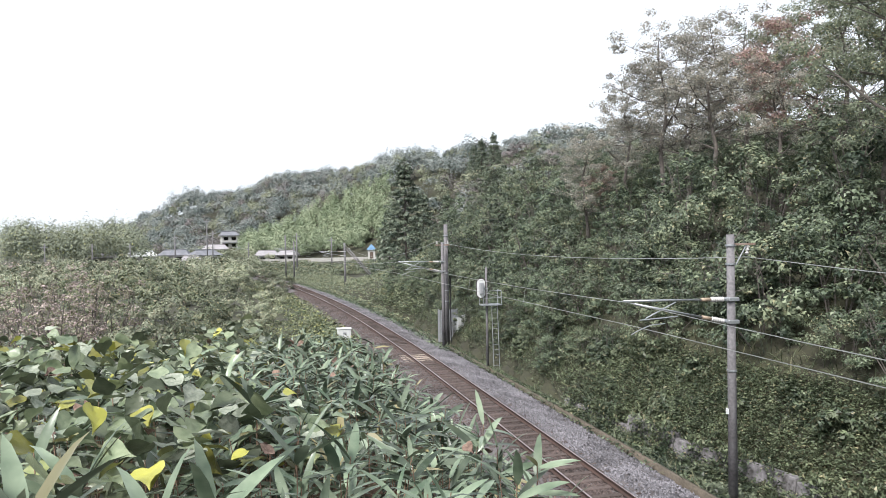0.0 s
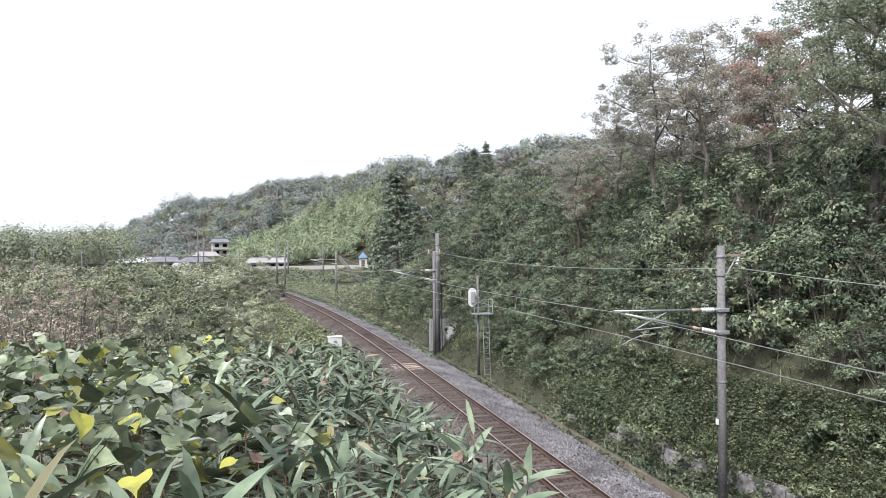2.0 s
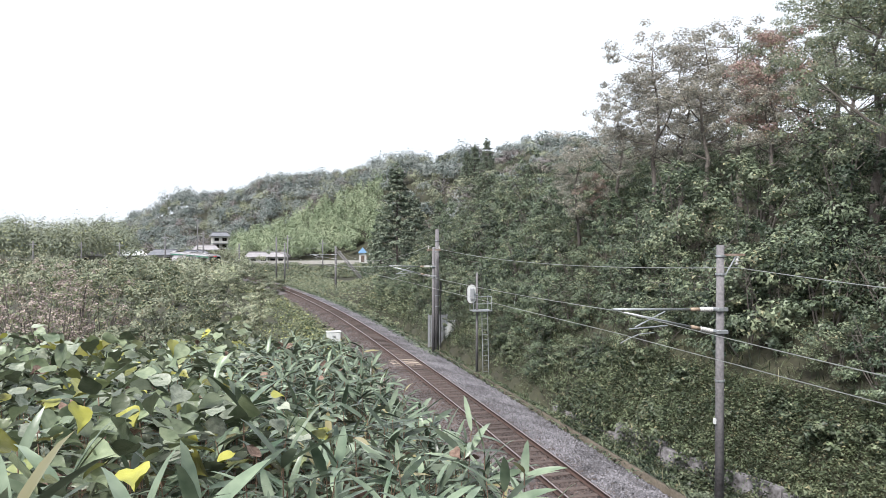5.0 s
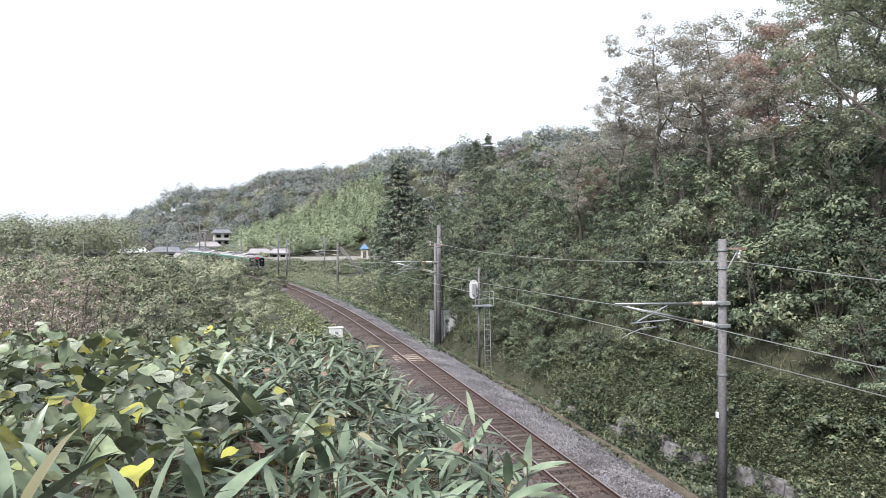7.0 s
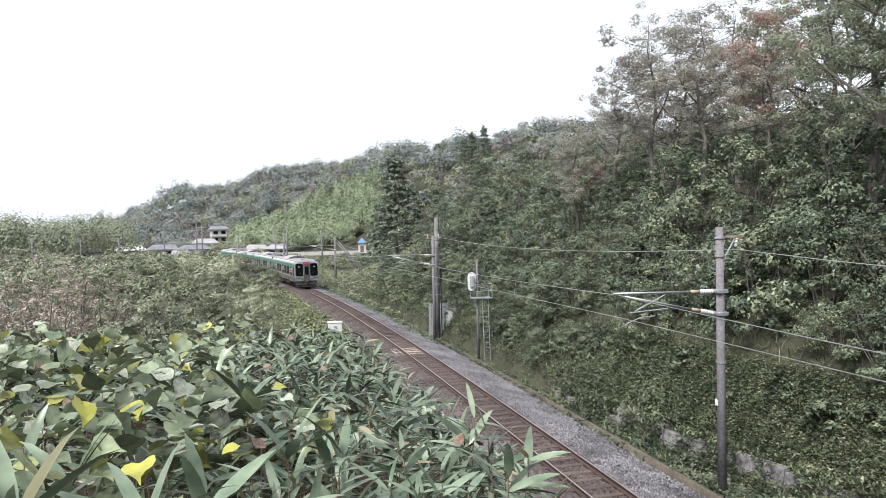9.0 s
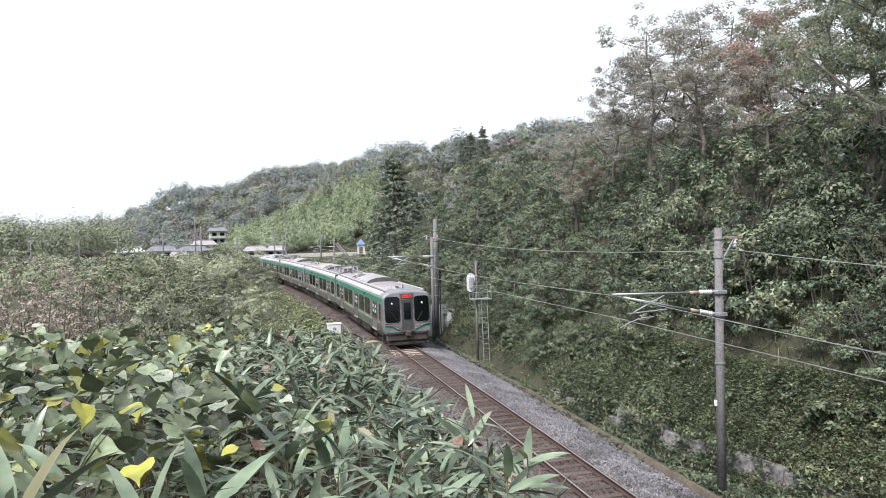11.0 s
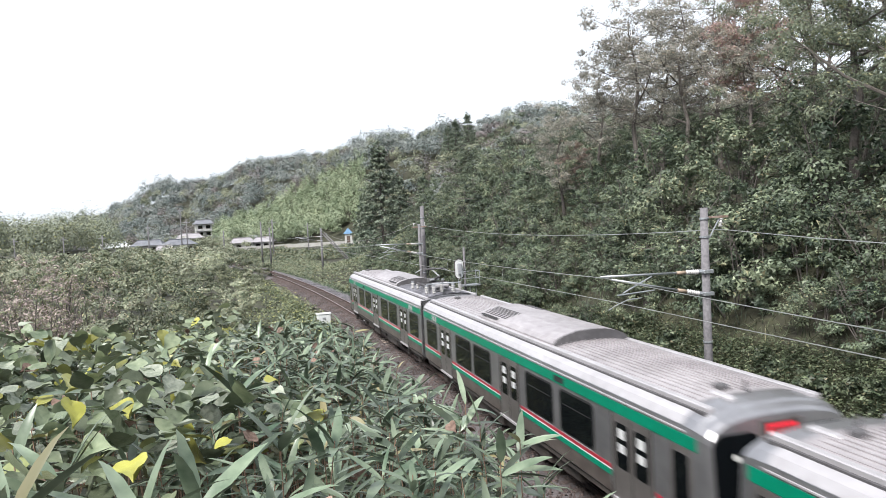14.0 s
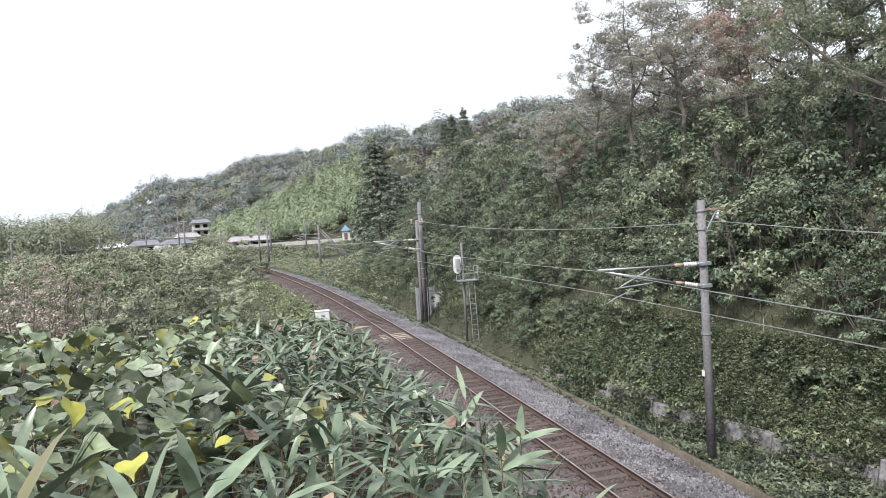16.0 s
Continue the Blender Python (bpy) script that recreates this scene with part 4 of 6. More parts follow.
BLADE = [(0, 0, 0), (0.22, 0.085, 0.028), (0.24, 0, 0.0), (0.22, -0.085, 0.028), (0.62, 0.08, -0.02), (0.62, 0, -0.05), (0.62, -0.08, -0.02), (1.0, 0, -0.20)]
BLADE_F = [(0, 2, 1), (0, 3, 2), (1, 2, 5, 4), (2, 3, 6, 5), (4, 5, 7), (5, 6, 7)]
LONG_S = [(0.0, 0.012), (0.12, 0.055), (0.35, 0.085), (0.62, 0.075), (0.85, 0.04)]
LONG = [v for x, w in LONG_S for v in ((x, w, 0.25 * w - 0.16 * x * x), (x, 0, -0.16 * x * x), (x, -w, 0.25 * w - 0.16 * x * x))] + [(1.0, 0, -0.19)]
LONG_F = [f for k in range(4) for f in ((3 * k, 3 * k + 1, 3 * k + 4, 3 * k + 3), (3 * k + 1, 3 * k + 2, 3 * k + 5, 3 * k + 4))] + [(12, 13, 15), (13, 14, 15)]
OVAL = [(0.02, 0.12), (0.10, 0.27), (0.26, 0.37), (0.42, 0.37), (0.60, 0.28), (0.78, 0.16), (0.93, 0.05)]
BROAD = [(0, 0, 0), (0.30, 0, -0.05), (0.62, 0, -0.08), (1.06, 0, -0.27)]
BROAD += [(x, y, 0.20 * y - 0.20 * x * x + 0.05 * math.sin(9 * x)) for x, y in OVAL] + [(x * 0.98, -y, 0.24 * y - 0.20 * x * x + 0.05 * math.cos(8 * x)) for x, y in OVAL]
BROAD_F = [(0, 1, 6, 5, 4), (1, 2, 8, 7, 6), (2, 3, 10, 9, 8), (0, 11, 12, 13, 1), (1, 13, 14, 15, 2), (2, 15, 16, 17, 3)]
THIN = [(0, 0, 0), (0.42, 0.10, 0.025), (1, 0, -0.18), (0.42, -0.10, 0.025)]
SMALL = [(0, 0, 0), (0.5, 0.27, 0.07), (1, 0, -0.06), (0.5, -0.27, 0.07)]
SMALL_F = [(0, 2, 1), (0, 3, 2)]
FLAKE = [(-0.56, -0.05, 0), (0.12, -0.41, 0.03), (0.53, 0.31, -0.04)]
FLAKE_F = [(0, 1, 2)]
GRASS = [(0, 0.02, 0), (0, -0.02, 0), (0.6, 0.016, 0.02), (0.6, -0.016, 0.02), (1.0, 0, -0.22)]
GRASS_F = [(0, 1, 3, 2), (2, 3, 4)]


def pick_ground(n, gen, r0, r1, az0, az1, keep):
    """Places on the ground round the bank's top, even over the area, where keep(x, y, s, d) holds."""
    r = np.sqrt(gen.uniform(r0 ** 2, r1 ** 2, n))
    az = np.radians(gen.uniform(az0, az1, n))
    x, y = r * np.sin(az), r * np.cos(az)
    s, d = chainage(x, y)
    ok = keep(x, y, s, d)
    x, y = x[ok], y[ok]
    return np.stack([x, y, height(x, y)], -1), s[ok], d[ok]


def bamboo_grass(name, n, r0, r1, az0, az1, h0, h1, l0, l1, per, seed, d_hi, keep_more=None, shape=(BLADE, BLADE_F)):
    """Leafy culms of low bamboo: a fan of long blades round each tip."""
    g = np.random.default_rng(seed)
    P, s, d = pick_ground(n, g, r0, r1, az0, az1, lambda x, y, s, d: (d < d_hi + g.normal(0, 0.25, len(d))) & (d > -26) & (True if keep_more is None else keep_more(x, y)))
    tops = P + np.stack([g.normal(0, 0.08, len(P)), g.normal(0, 0.08, len(P)), g.uniform(h0, h1, len(P))], -1)
    pos = np.repeat(tops, per, 0) - np.stack([np.zeros(len(tops) * per), np.zeros(len(tops) * per), g.uniform(0, 0.12, len(tops) * per)], -1)
    k = len(pos)
    yaw = np.tile(np.arange(per) * 2.4, len(tops)) + np.repeat(g.uniform(0, 6.28, len(tops)), per) + g.normal(0, 0.3, k)
    rot = turns_of(yaw, g.normal(0.42, 0.36, k), g.normal(0, 0.35, k))
    size = g.uniform(l0, l1, k)
    wid = size * g.uniform(0.7, 1.15, k)
    return leaves(name, *shape, pos, rot, np.stack([size, wid, size], -1), LEAF["bamboo_grass"]), tops, P


left_heap = lambda x, y: g_heap.uniform(0, 1, len(x)) > ease((-x - 0.3 * y + 0.2) / 1.5) * 0.82
g_heap = np.random.default_rng(5)
near, near_tops, near_feet = bamboo_grass("bamboo_grass", 620, 2.25, 4.6, -44, 26, 0.55, 0.98, 0.13, 0.23, 7, 16, -7.25, left_heap, (LONG, LONG_F))
tagged(near, "low bamboo with long arching striped blades on the bank", "bamboo grass", kind="stuff")
a, tops, feet = bamboo_grass("bamboo_grass", 3900, 4.6, 9.5, -44, 26, 0.48, 0.98, 0.11, 0.22, 7, 11, -7.25, left_heap)
tops, feet = np.concatenate([tops, near_tops]), np.concatenate([feet, near_feet])
tagged(a, "dense low bamboo with long pointed green leaves on the bank", "bamboo grass", kind="stuff")
b, _, _ = bamboo_grass("bamboo_grass", 10500, 9.5, 22, -30, 8, 0.25, 0.75, 0.13, 0.24, 7, 12, -3.6, lambda x, y: x > -0.42 * y - 1.5, (THIN, SMALL_F))
tagged(b, "dense low bamboo with long pointed green leaves on the bank", "bamboo grass", kind="stuff")
c, _, _ = bamboo_grass("bamboo_grass", 6500, 3.0, 14, -10, 60, 0.3, 0.65, 0.12, 0.22, 7, 13, -3.4, lambda x, y: x > 0.9 - 0.12 * y, (THIN, SMALL_F))
tagged(c, "low bamboo on the steep face of the bank", "bamboo grass", kind="stuff")
# a few broad-bladed fans stand up close to the path
g = np.random.default_rng(14)
fans = []
for az, r, drop, blades in ((-31.0, 1.75, 0.62, 5), (-27.5, 2.2, 0.70, 4), (-22.5, 1.9, 0.74, 5), (-18.5, 2.1, 0.80, 4), (-12.0, 2.5, 0.78, 4), (-15.0, 3.2, 0.74, 5)):
    top = np.array([r * math.sin(radians(az)), r * math.cos(radians(az)), EYE - drop])
    for k in range(blades):
        fans.append((*top, k * 2.4 + g.normal(0, 0.3), g.uniform(0.55, 1.25), g.normal(0, 0.3), g.uniform(0.19, 0.29)))
fans = np.array(fans)
fan_size = np.stack([fans[:, 6], fans[:, 6] * 1.05, fans[:, 6]], -1)
e = leaves("bamboo_grass", LONG, LONG_F, fans[:, :3], turns_of(fans[:, 3], fans[:, 4], fans[:, 5]), fan_size, LEAF["bamboo_grass"], smooth=True)
tagged(e, "broad-bladed low bamboo among the vines", "bamboo grass", kind="stuff")
fan_tops = np.unique(fans[:, :3], axis=0)
tops = np.concatenate([tops, fan_tops])
feet = np.concatenate([feet, np.stack([fan_tops[:, 0], fan_tops[:, 1], height(fan_tops[:, 0], fan_tops[:, 1])], -1)])
# culms under the nearest leaves
g = np.random.default_rng(31)
V, F = [], []
stems_n = len(feet)
dirs = tops - feet
base3 = np.array([(math.cos(k * 2.094), math.sin(k * 2.094), 0) for k in range(3)]) * 0.004
V = np.concatenate([feet[:, None, :] + base3[None], tops[:, None, :] + base3[None] * 0.6], 1).reshape(-1, 3)
off = (np.arange(stems_n) * 6)[:, None]
F = np.concatenate([off + np.array([[k, (k + 1) % 3, 3 + (k + 1) % 3, 3 + k]]) for k in range(3)], 0)
tagged(from_arrays("bamboo_culms", V, [F], M["dry_twig"]), "thin pale culms under low bamboo leaves", "stems", kind="stuff")


def kudzu(name, n, r0, r1, az0, az1, h0, h1, l0, l1, mat, seed, label, keep, tilt=0.15, shape=(BROAD, BROAD_F)):
    g = np.random.default_rng(seed)
    P, s, d = pick_ground(n, g, r0, r1, az0, az1, keep)
    k = len(P)
    P[:, 2] += g.uniform(h0, h1, k) + 0.16 * np.sin(P[:, 0] * 2.3) * np.sin(P[:, 1] * 1.9)
    return tagged(leaves(name, *shape, P, turns(k, -tilt, 0.42, g), g.uniform(l0, l1, k), mat), label, "vine", kind="stuff")


heap = lambda x, y, s, d: (x < -0.30 * y + 0.25 + 0.3 * np.sin(y * 2.1)) & (d < -7.0)
kudzu("kudzu_vine", 4300, 2.2, 8.5, -46, 0, 0.66, 1.08, 0.065, 0.145, LEAF["kudzu"], 21, "tangled kudzu vine with broad green and yellowing leaves", heap)
# scattered pale leaves, undersides and painted highlights alike
kudzu("kudzu_vine", 800, 2.5, 8.5, -46, 4, 0.75, 1.06, 0.06, 0.12, LEAF["pale_back_glint"], 22, "pale kudzu leaves: turned undersides and painted sky highlights", heap, 0.0)
kudzu("withered_leaves", 420, 1.8, 8.5, -46, 10, 0.4, 0.96, 0.05, 0.10, LEAF["brown_leaf"], 23, "curled brown withered leaves among the vines", lambda x, y, s, d: d < -7.0, 0.3)
kudzu("kudzu_vine", 18000, 8.5, 30, -40, -6, 0.25, 0.8, 0.09, 0.17, LEAF["vine"], 24, "spreading vine with yellow-green leaves on the bank", lambda x, y, s, d: (x < -0.36 * y + 0.4) & (d < -4.5), 0.15, (SMALL, SMALL_F))
kudzu("bank_vine", 46000, 20, 66, -34, -2, 0.02, 0.45, 0.10, 0.22, LEAF["vine"], 25, "spreading vine with yellow-green leaves on the bank", lambda x, y, s, d: (d < -2.9) & (d > -30), 0.15, (SMALL, SMALL_F))


def grass_on(name, n, s0, s1, d0, d1, l0, l1, tilt, mat, seed, label, shape=(GRASS, GRASS_F), lift=0.0, category="grass"):
    g = np.random.default_rng(seed)
    s, d = g.uniform(s0, s1, n), g.uniform(d0, d1, n)
    d = d + np.where(d > 3.6, foot_shift(s), 0) * (d0 > 0)
    h = np.interp(s, LINE_S, LINE_H)
    x, y = np.interp(s, LINE_S, LINE_X) + d * np.cos(h), np.interp(s, LINE_S, LINE_Y) + d * np.sin(h)
    P = np.stack([x, y, height(x, y) + g.uniform(0, 1, n) * lift], -1)
    rot = turns(n, tilt, 0.35, g)
    size = g.uniform(l0, l1, n)
    return tagged(leaves(name, *shape, P, rot, size, mat), label, category, kind="stuff")


grass_on("slope_grass", 13000, 8, 75, 3.1, 7.6, 0.3, 0.75, 0.85, LEAF["slope"], 41, "rough green and straw grass on the cutting slope")
grass_on("slope_weeds", 95000, 8, 80, 3.3, 6.8, 0.05, 0.13, 0.0, LEAF["slope"], 42, "low weeds and creepers on the cutting slope", (FLAKE, FLAKE_F), 0.35, "weeds")
grass_on("slope_weeds", 30000, 60, 150, 3.2, 14, 0.12, 0.3, 0.1, LEAF["dark_scrub"], 43, "low weeds and creepers beside the line", (FLAKE, FLAKE_F), 0.8, "weeds")
grass_on("slope_weeds", 85000, 5, 30, 3.7, 6.7, 0.045, 0.11, 0.1, LEAF["slope"], 47, "tangled weeds and creepers on the cutting slope", (FLAKE, FLAKE_F), 0.6, "weeds")
grass_on("slope_grass", 7000, 6, 34, 3.7, 6.8, 0.25, 0.55, 0.75, LEAF["slope"], 48, "long arching grass tufts on the cutting slope")
grass_on("verge_grass", 9000, 14, 70, -4.2, -2.5, 0.2, 0.55, 0.9, LEAF["vine"], 44, "grass at the edge of the ballast")
grass_on("verge_weeds", 9000, 50, 150, -6, -2.8, 0.12, 0.3, 0.1, LEAF["vine"], 45, "weeds at the edge of the ballast", (SMALL, SMALL_F), 0.7, "weeds")


grass_on("verge_weeds", 14000, 22, 66, 2.75, 4.6, 0.06, 0.16, 0.1, LEAF["shrub"], 50, "low weeds at the foot of the cutting", (FLAKE, FLAKE_F), 0.3, "weeds")
grass_on("verge_weeds", 9000, 52, 130, -3.8, -1.9, 0.10, 0.26, 0.1, LEAF["vine"], 51, "weeds creeping over the edge of the ballast", (FLAKE, FLAKE_F), 0.35, "weeds")
grass_on("verge_weeds", 7000, 46, 120, 2.1, 3.5, 0.10, 0.24, 0.1, LEAF["shrub"], 52, "weeds creeping over the edge of the ballast", (FLAKE, FLAKE_F), 0.3, "weeds")
grass_on("undergrowth", 18000, 6, 78, 7.6, 27, 0.10, 0.24, 0.1, LEAF["shrub"], 49, "dark leafy undergrowth beneath the trees", (FLAKE, FLAKE_F), 1.1, "undergrowth")


g = np.random.default_rng(46)
s_, n_ = g.uniform(7, 32, 34000), 34000
d_ = 3.05 + (np.maximum(0.25, foot_shift(s_) + 1.25)) * g.uniform(0, 1, n_)
h_ = np.interp(s_, LINE_S, LINE_H)
x_, y_ = np.interp(s_, LINE_S, LINE_X) + d_ * np.cos(h_), np.interp(s_, LINE_S, LINE_Y) + d_ * np.sin(h_)
P_ = np.stack([x_, y_, height(x_, y_) + g.uniform(0, 0.55, n_) * (0.4 + 0.6 * np.sin(s_ * 1.7) ** 2 * np.sin(d_ * 2.1 + s_) ** 2)], -1)
tagged(leaves("ditch_weeds", FLAKE, FLAKE_F, P_, turns(n_, 0, 0.5, g), g.uniform(0.06, 0.16, n_), LEAF["ditch"]), "dark weeds in the ditch before the low wall", "weeds", kind="stuff")


s_ = g.uniform(7, 30, 26000)
s_ = s_[np.sin(s_ * 1.9) + 0.8 * np.sin(s_ * 4.3 + 1) + g.normal(0, 0.3, len(s_)) > -0.35]
n_ = len(s_)
d_ = 4.30 + foot_shift(s_) + g.normal(-0.08, 0.17, n_)
h_ = np.interp(s_, LINE_S, LINE_H)
P_ = np.stack([np.interp(s_, LINE_S, LINE_X) + d_ * np.cos(h_), np.interp(s_, LINE_S, LINE_Y) + d_ * np.sin(h_), g.uniform(-0.75, 0.5, n_)], -1)
tagged(leaves("wall_creeper", FLAKE, FLAKE_F, P_, turns(n_, -0.5, 0.5, g), g.uniform(0.06, 0.15, n_), LEAF["slope"]), "creepers hanging over the low wall", "creeper", kind="stuff")


def facing(normals, gen):
    """Turns that set a leaf's face along each normal, with any heading in its plane."""
    n = normals / np.linalg.norm(normals, axis=1, keepdims=True)
    a = gen.normal(0, 1, n.shape)
    a -= np.sum(a * n, axis=1, keepdims=True) * n
    a /= np.linalg.norm(a, axis=1, keepdims=True)
    return np.stack([a, np.cross(n, a), n], -1)


def unit(n, gen):
    u = gen.normal(0, 1, (n, 3))
    return u / np.linalg.norm(u, axis=1, keepdims=True)


def crown_mesh(name, centres, radii, per, l0, l1, mat, parent, g, rough=0.38):
    """Leaves on the outside of many clumps; their faces look out of the clump and up, as leaves hold themselves to the light."""
    centres = np.asarray(centres, float)
    k = len(centres) * per
    out = centres - centres.mean(0) * np.array([1, 1, 0.7])
    out /= np.abs(out).max() + 1e-6
    off = unit(k, g)
    face = 0.8 * off + 0.55 * np.repeat(out, per, 0) + np.array([0, 0, 0.5]) + g.normal(0, rough, (k, 3))
    off *= g.uniform(0.45, 1.0, (k, 1))
    off[:, 2] *= 0.62
    pos = np.repeat(centres, per, 0) + off * np.repeat(radii, per)[:, None]
    return leaves(name, FLAKE, FLAKE_F, pos, facing(face, g), g.uniform(l0, l1, k), mat, parent)


def tree(name, label, H, spread, bare, clumps, per, l0, l1, clump_r, mat, r0, seed, limbs=9, category="tree", lean=0.0):
    """A trunk that tapers and wanders, limbs with side branches, and clumps of leaves along their outer parts."""
    g = np.random.default_rng(seed)
    t = thing(name, label, category)
    bm = bmesh.new()
    pts = [Vector((0, 0, -0.4))]
    for k in range(1, 7):
        f = k / 6
        pts.append(Vector((lean * f * H + g.normal(0, 0.035) * H * f, g.normal(0, 0.035) * H * f, f * H * 0.9)))
    for k in range(6):
        rod(bm, pts[k], pts[k + 1], r0 * (1 - k / 6.6), r0 * (1 - (k + 1) / 6.6), 7)

    def on_trunk(f):
        i = min(int(f * 6), 5)
        return pts[i].lerp(pts[i + 1], f * 6 - i)

    ends = []
    for k in range(limbs):
        f = bare + (0.97 - bare) * (k + g.uniform(0.1, 0.9)) / limbs
        a = on_trunk(f)
        yaw = k * 2.4 + g.normal(0, 0.4)
        reach = spread * (0.55 + 0.5 * math.sin(math.pi * min(1, (f - bare) / (1 - bare) * 0.8 + 0.2))) * g.uniform(0.75, 1.15)
        b = a + Vector((math.cos(yaw) * reach, math.sin(yaw) * reach, reach * g.uniform(0.25, 0.8) * (1.1 - 0.5 * f)))
        m = a.lerp(b, 0.5) + Vector((0, 0, -0.08 * reach))
        rl = r0 * (1 - f * 0.8) * 0.5
        rod(bm, a, m, rl, rl * 0.7, 5)
        rod(bm, m, b, rl * 0.7, rl * 0.25, 5)
        ends += [b, m.lerp(b, 0.55)]
        for j in range(4):
            c = m.lerp(b, g.uniform(-0.3, 0.9))
            e = c + Vector((g.normal(0, 0.32), g.normal(0, 0.32), g.uniform(-0.05, 0.42))) * reach
            rod(bm, c, e, rl * 0.35, rl * 0.12, 4)
            ends.append(e)
    ends.append(pts[-1])
    part("trunk", bm, M["bark"], t)
    ends = np.array([tuple(e) for e in ends])
    C = ends[g.integers(0, len(ends), clumps)] + g.normal(0, 1, (clumps, 3)) * np.array([0.16, 0.16, 0.11]) * spread
    C[:, 2] = np.clip(C[:, 2], bare * H * 0.8, H * 1.02)
    crown_mesh("crown", C, g.uniform(0.5, 1.1, clumps) * clump_r, per, l0, l1, mat, t, g)
    return t


def shrub(name, label, H, spread, clumps, per, l0, l1, clump_r, mat, seed, category="shrub", twigs=None, fill=0.55, stems=9, stem_r=0.03):
    """Many stems from the ground under an uneven dome of leaf clumps."""
    g = np.random.default_rng(seed)
    t = thing(name, label, category)
    bm = bmesh.new()
    for k in range(stems):
        yaw, reach = g.uniform(0, 6.28), g.uniform(0.3, 0.85) * spread
        a = Vector((math.cos(yaw) * 0.15, math.sin(yaw) * 0.15, -0.5))
        b = Vector((math.cos(yaw) * reach, math.sin(yaw) * reach, H * g.uniform(0.45, 0.78)))
        m = a.lerp(b, 0.5) + Vector((g.normal(0, 0.12), g.normal(0, 0.12), 0.1)) * H * 0.3
        rod(bm, a, m, stem_r, stem_r * 0.7, 5)
        rod(bm, m, b, stem_r * 0.7, stem_r * 0.25, 5)
        for j in range(2):
            c = m.lerp(b, g.uniform(0, 1))
            rod(bm, c, c + Vector((g.normal(0, 0.2), g.normal(0, 0.2), g.uniform(0.02, 0.3))) * H * 0.55, 0.016, 0.006, 4)
    if stems:
        part("trunk", bm, twigs or M["bark"], t)
    u = g.normal(0, 1, (clumps, 3))
    u /= np.linalg.norm(u, axis=1, keepdims=True)
    u[:, 2] = np.abs(u[:, 2]) * 1.1 - 0.1
    lobes = 1 + 0.28 * np.sin(3 * np.arctan2(u[:, 1], u[:, 0]) + g.uniform(0, 6)) * (1 - np.abs(u[:, 2])) + g.normal(0, 0.12, clumps)
    rad = g.uniform(fill, 1.0, clumps) * lobes
    C = u * rad[:, None] * np.array([spread, spread, H * 0.88])
    C[:, 2] = np.maximum(C[:, 2] + 0.05 * H, 0.15 if H > 1 else 0.04)
    crown_mesh("crown", C, g.uniform(0.45, 1.1, clumps) * clump_r, per, l0, l1, mat, t, g)
    return t


def conifer(name, label, H, spread, mat, seed, tiers=26, per_tier=11, per=28, l0=0.16, l1=0.36):
    g = np.random.default_rng(seed)
    t = thing(name, label, "conifer")
    bm = rod(bmesh.new(), (0, 0, -0.5), (0, 0, H * 0.98), 0.24, 0.03, 8)
    C, R = [], []
    for k in range(tiers):
        f = k / tiers
        z = H * (0.08 + 0.9 * f)
        reach = spread * (1 - f) ** 0.8 * g.uniform(0.8, 1.1) + 0.25
        for j in range(per_tier):
            yaw = j * 6.283 / per_tier + k * 0.7 + g.normal(0, 0.2)
            rr = reach * g.uniform(0.55, 1.15)
            z = H * (0.03 + 0.95 * f) + g.normal(0, 0.45)
            e = Vector((math.cos(yaw) * rr, math.sin(yaw) * rr, z - 0.18 * rr))
            if j % 2 == 0:
                rod(bm, (0, 0, z), e, 0.03, 0.01, 4)
            for q in (0.95, 0.62):
                C.append((e.x * q, e.y * q, z - 0.18 * rr * q + 0.1))
                R.append(0.28 + 0.22 * (1 - f) * q)
    part("trunk", bm, M["bark"], t)
    crown_mesh("crown", np.array(C), np.array(R), per, l0, l1, mat, t, g, rough=0.5)
    return t


def stand(ob, x, y, turn, scale, sink=0.1):
    m = Matrix.Translation((x, y, ground_at(x, y) - sink)) @ pose(0, 0, 0, 0, 0, turn) @ Matrix.Diagonal((scale, scale, scale, 1))
    c = copy_thing(ob, m)
    c.scale = (scale, scale, scale)
    return c


def at_line(s, d):
    p = on_line(s, d)
    return p.x, p.y


def plant_row(kinds, places, seed):
    """Sets out copies of the kinds; the first of each kind is itself put at its first place."""
    g = np.random.default_rng(seed)
    used = set()
    for i, (x, y, scale) in enumerate(places):
        k = kinds[i % len(kinds)]
        turn = float(g.uniform(0, 360))
        if k.name not in used and k.name not in STOOD:
            used.add(k.name)
            STOOD.add(k.name)
            k.matrix_world = Matrix.Translation((x, y, ground_at(x, y) - 0.1)) @ pose(0, 0, 0, 0, 0, turn) @ Matrix.Diagonal((scale, scale, scale, 1))
        else:
            stand(k, x, y, turn, scale)


STOOD = set()
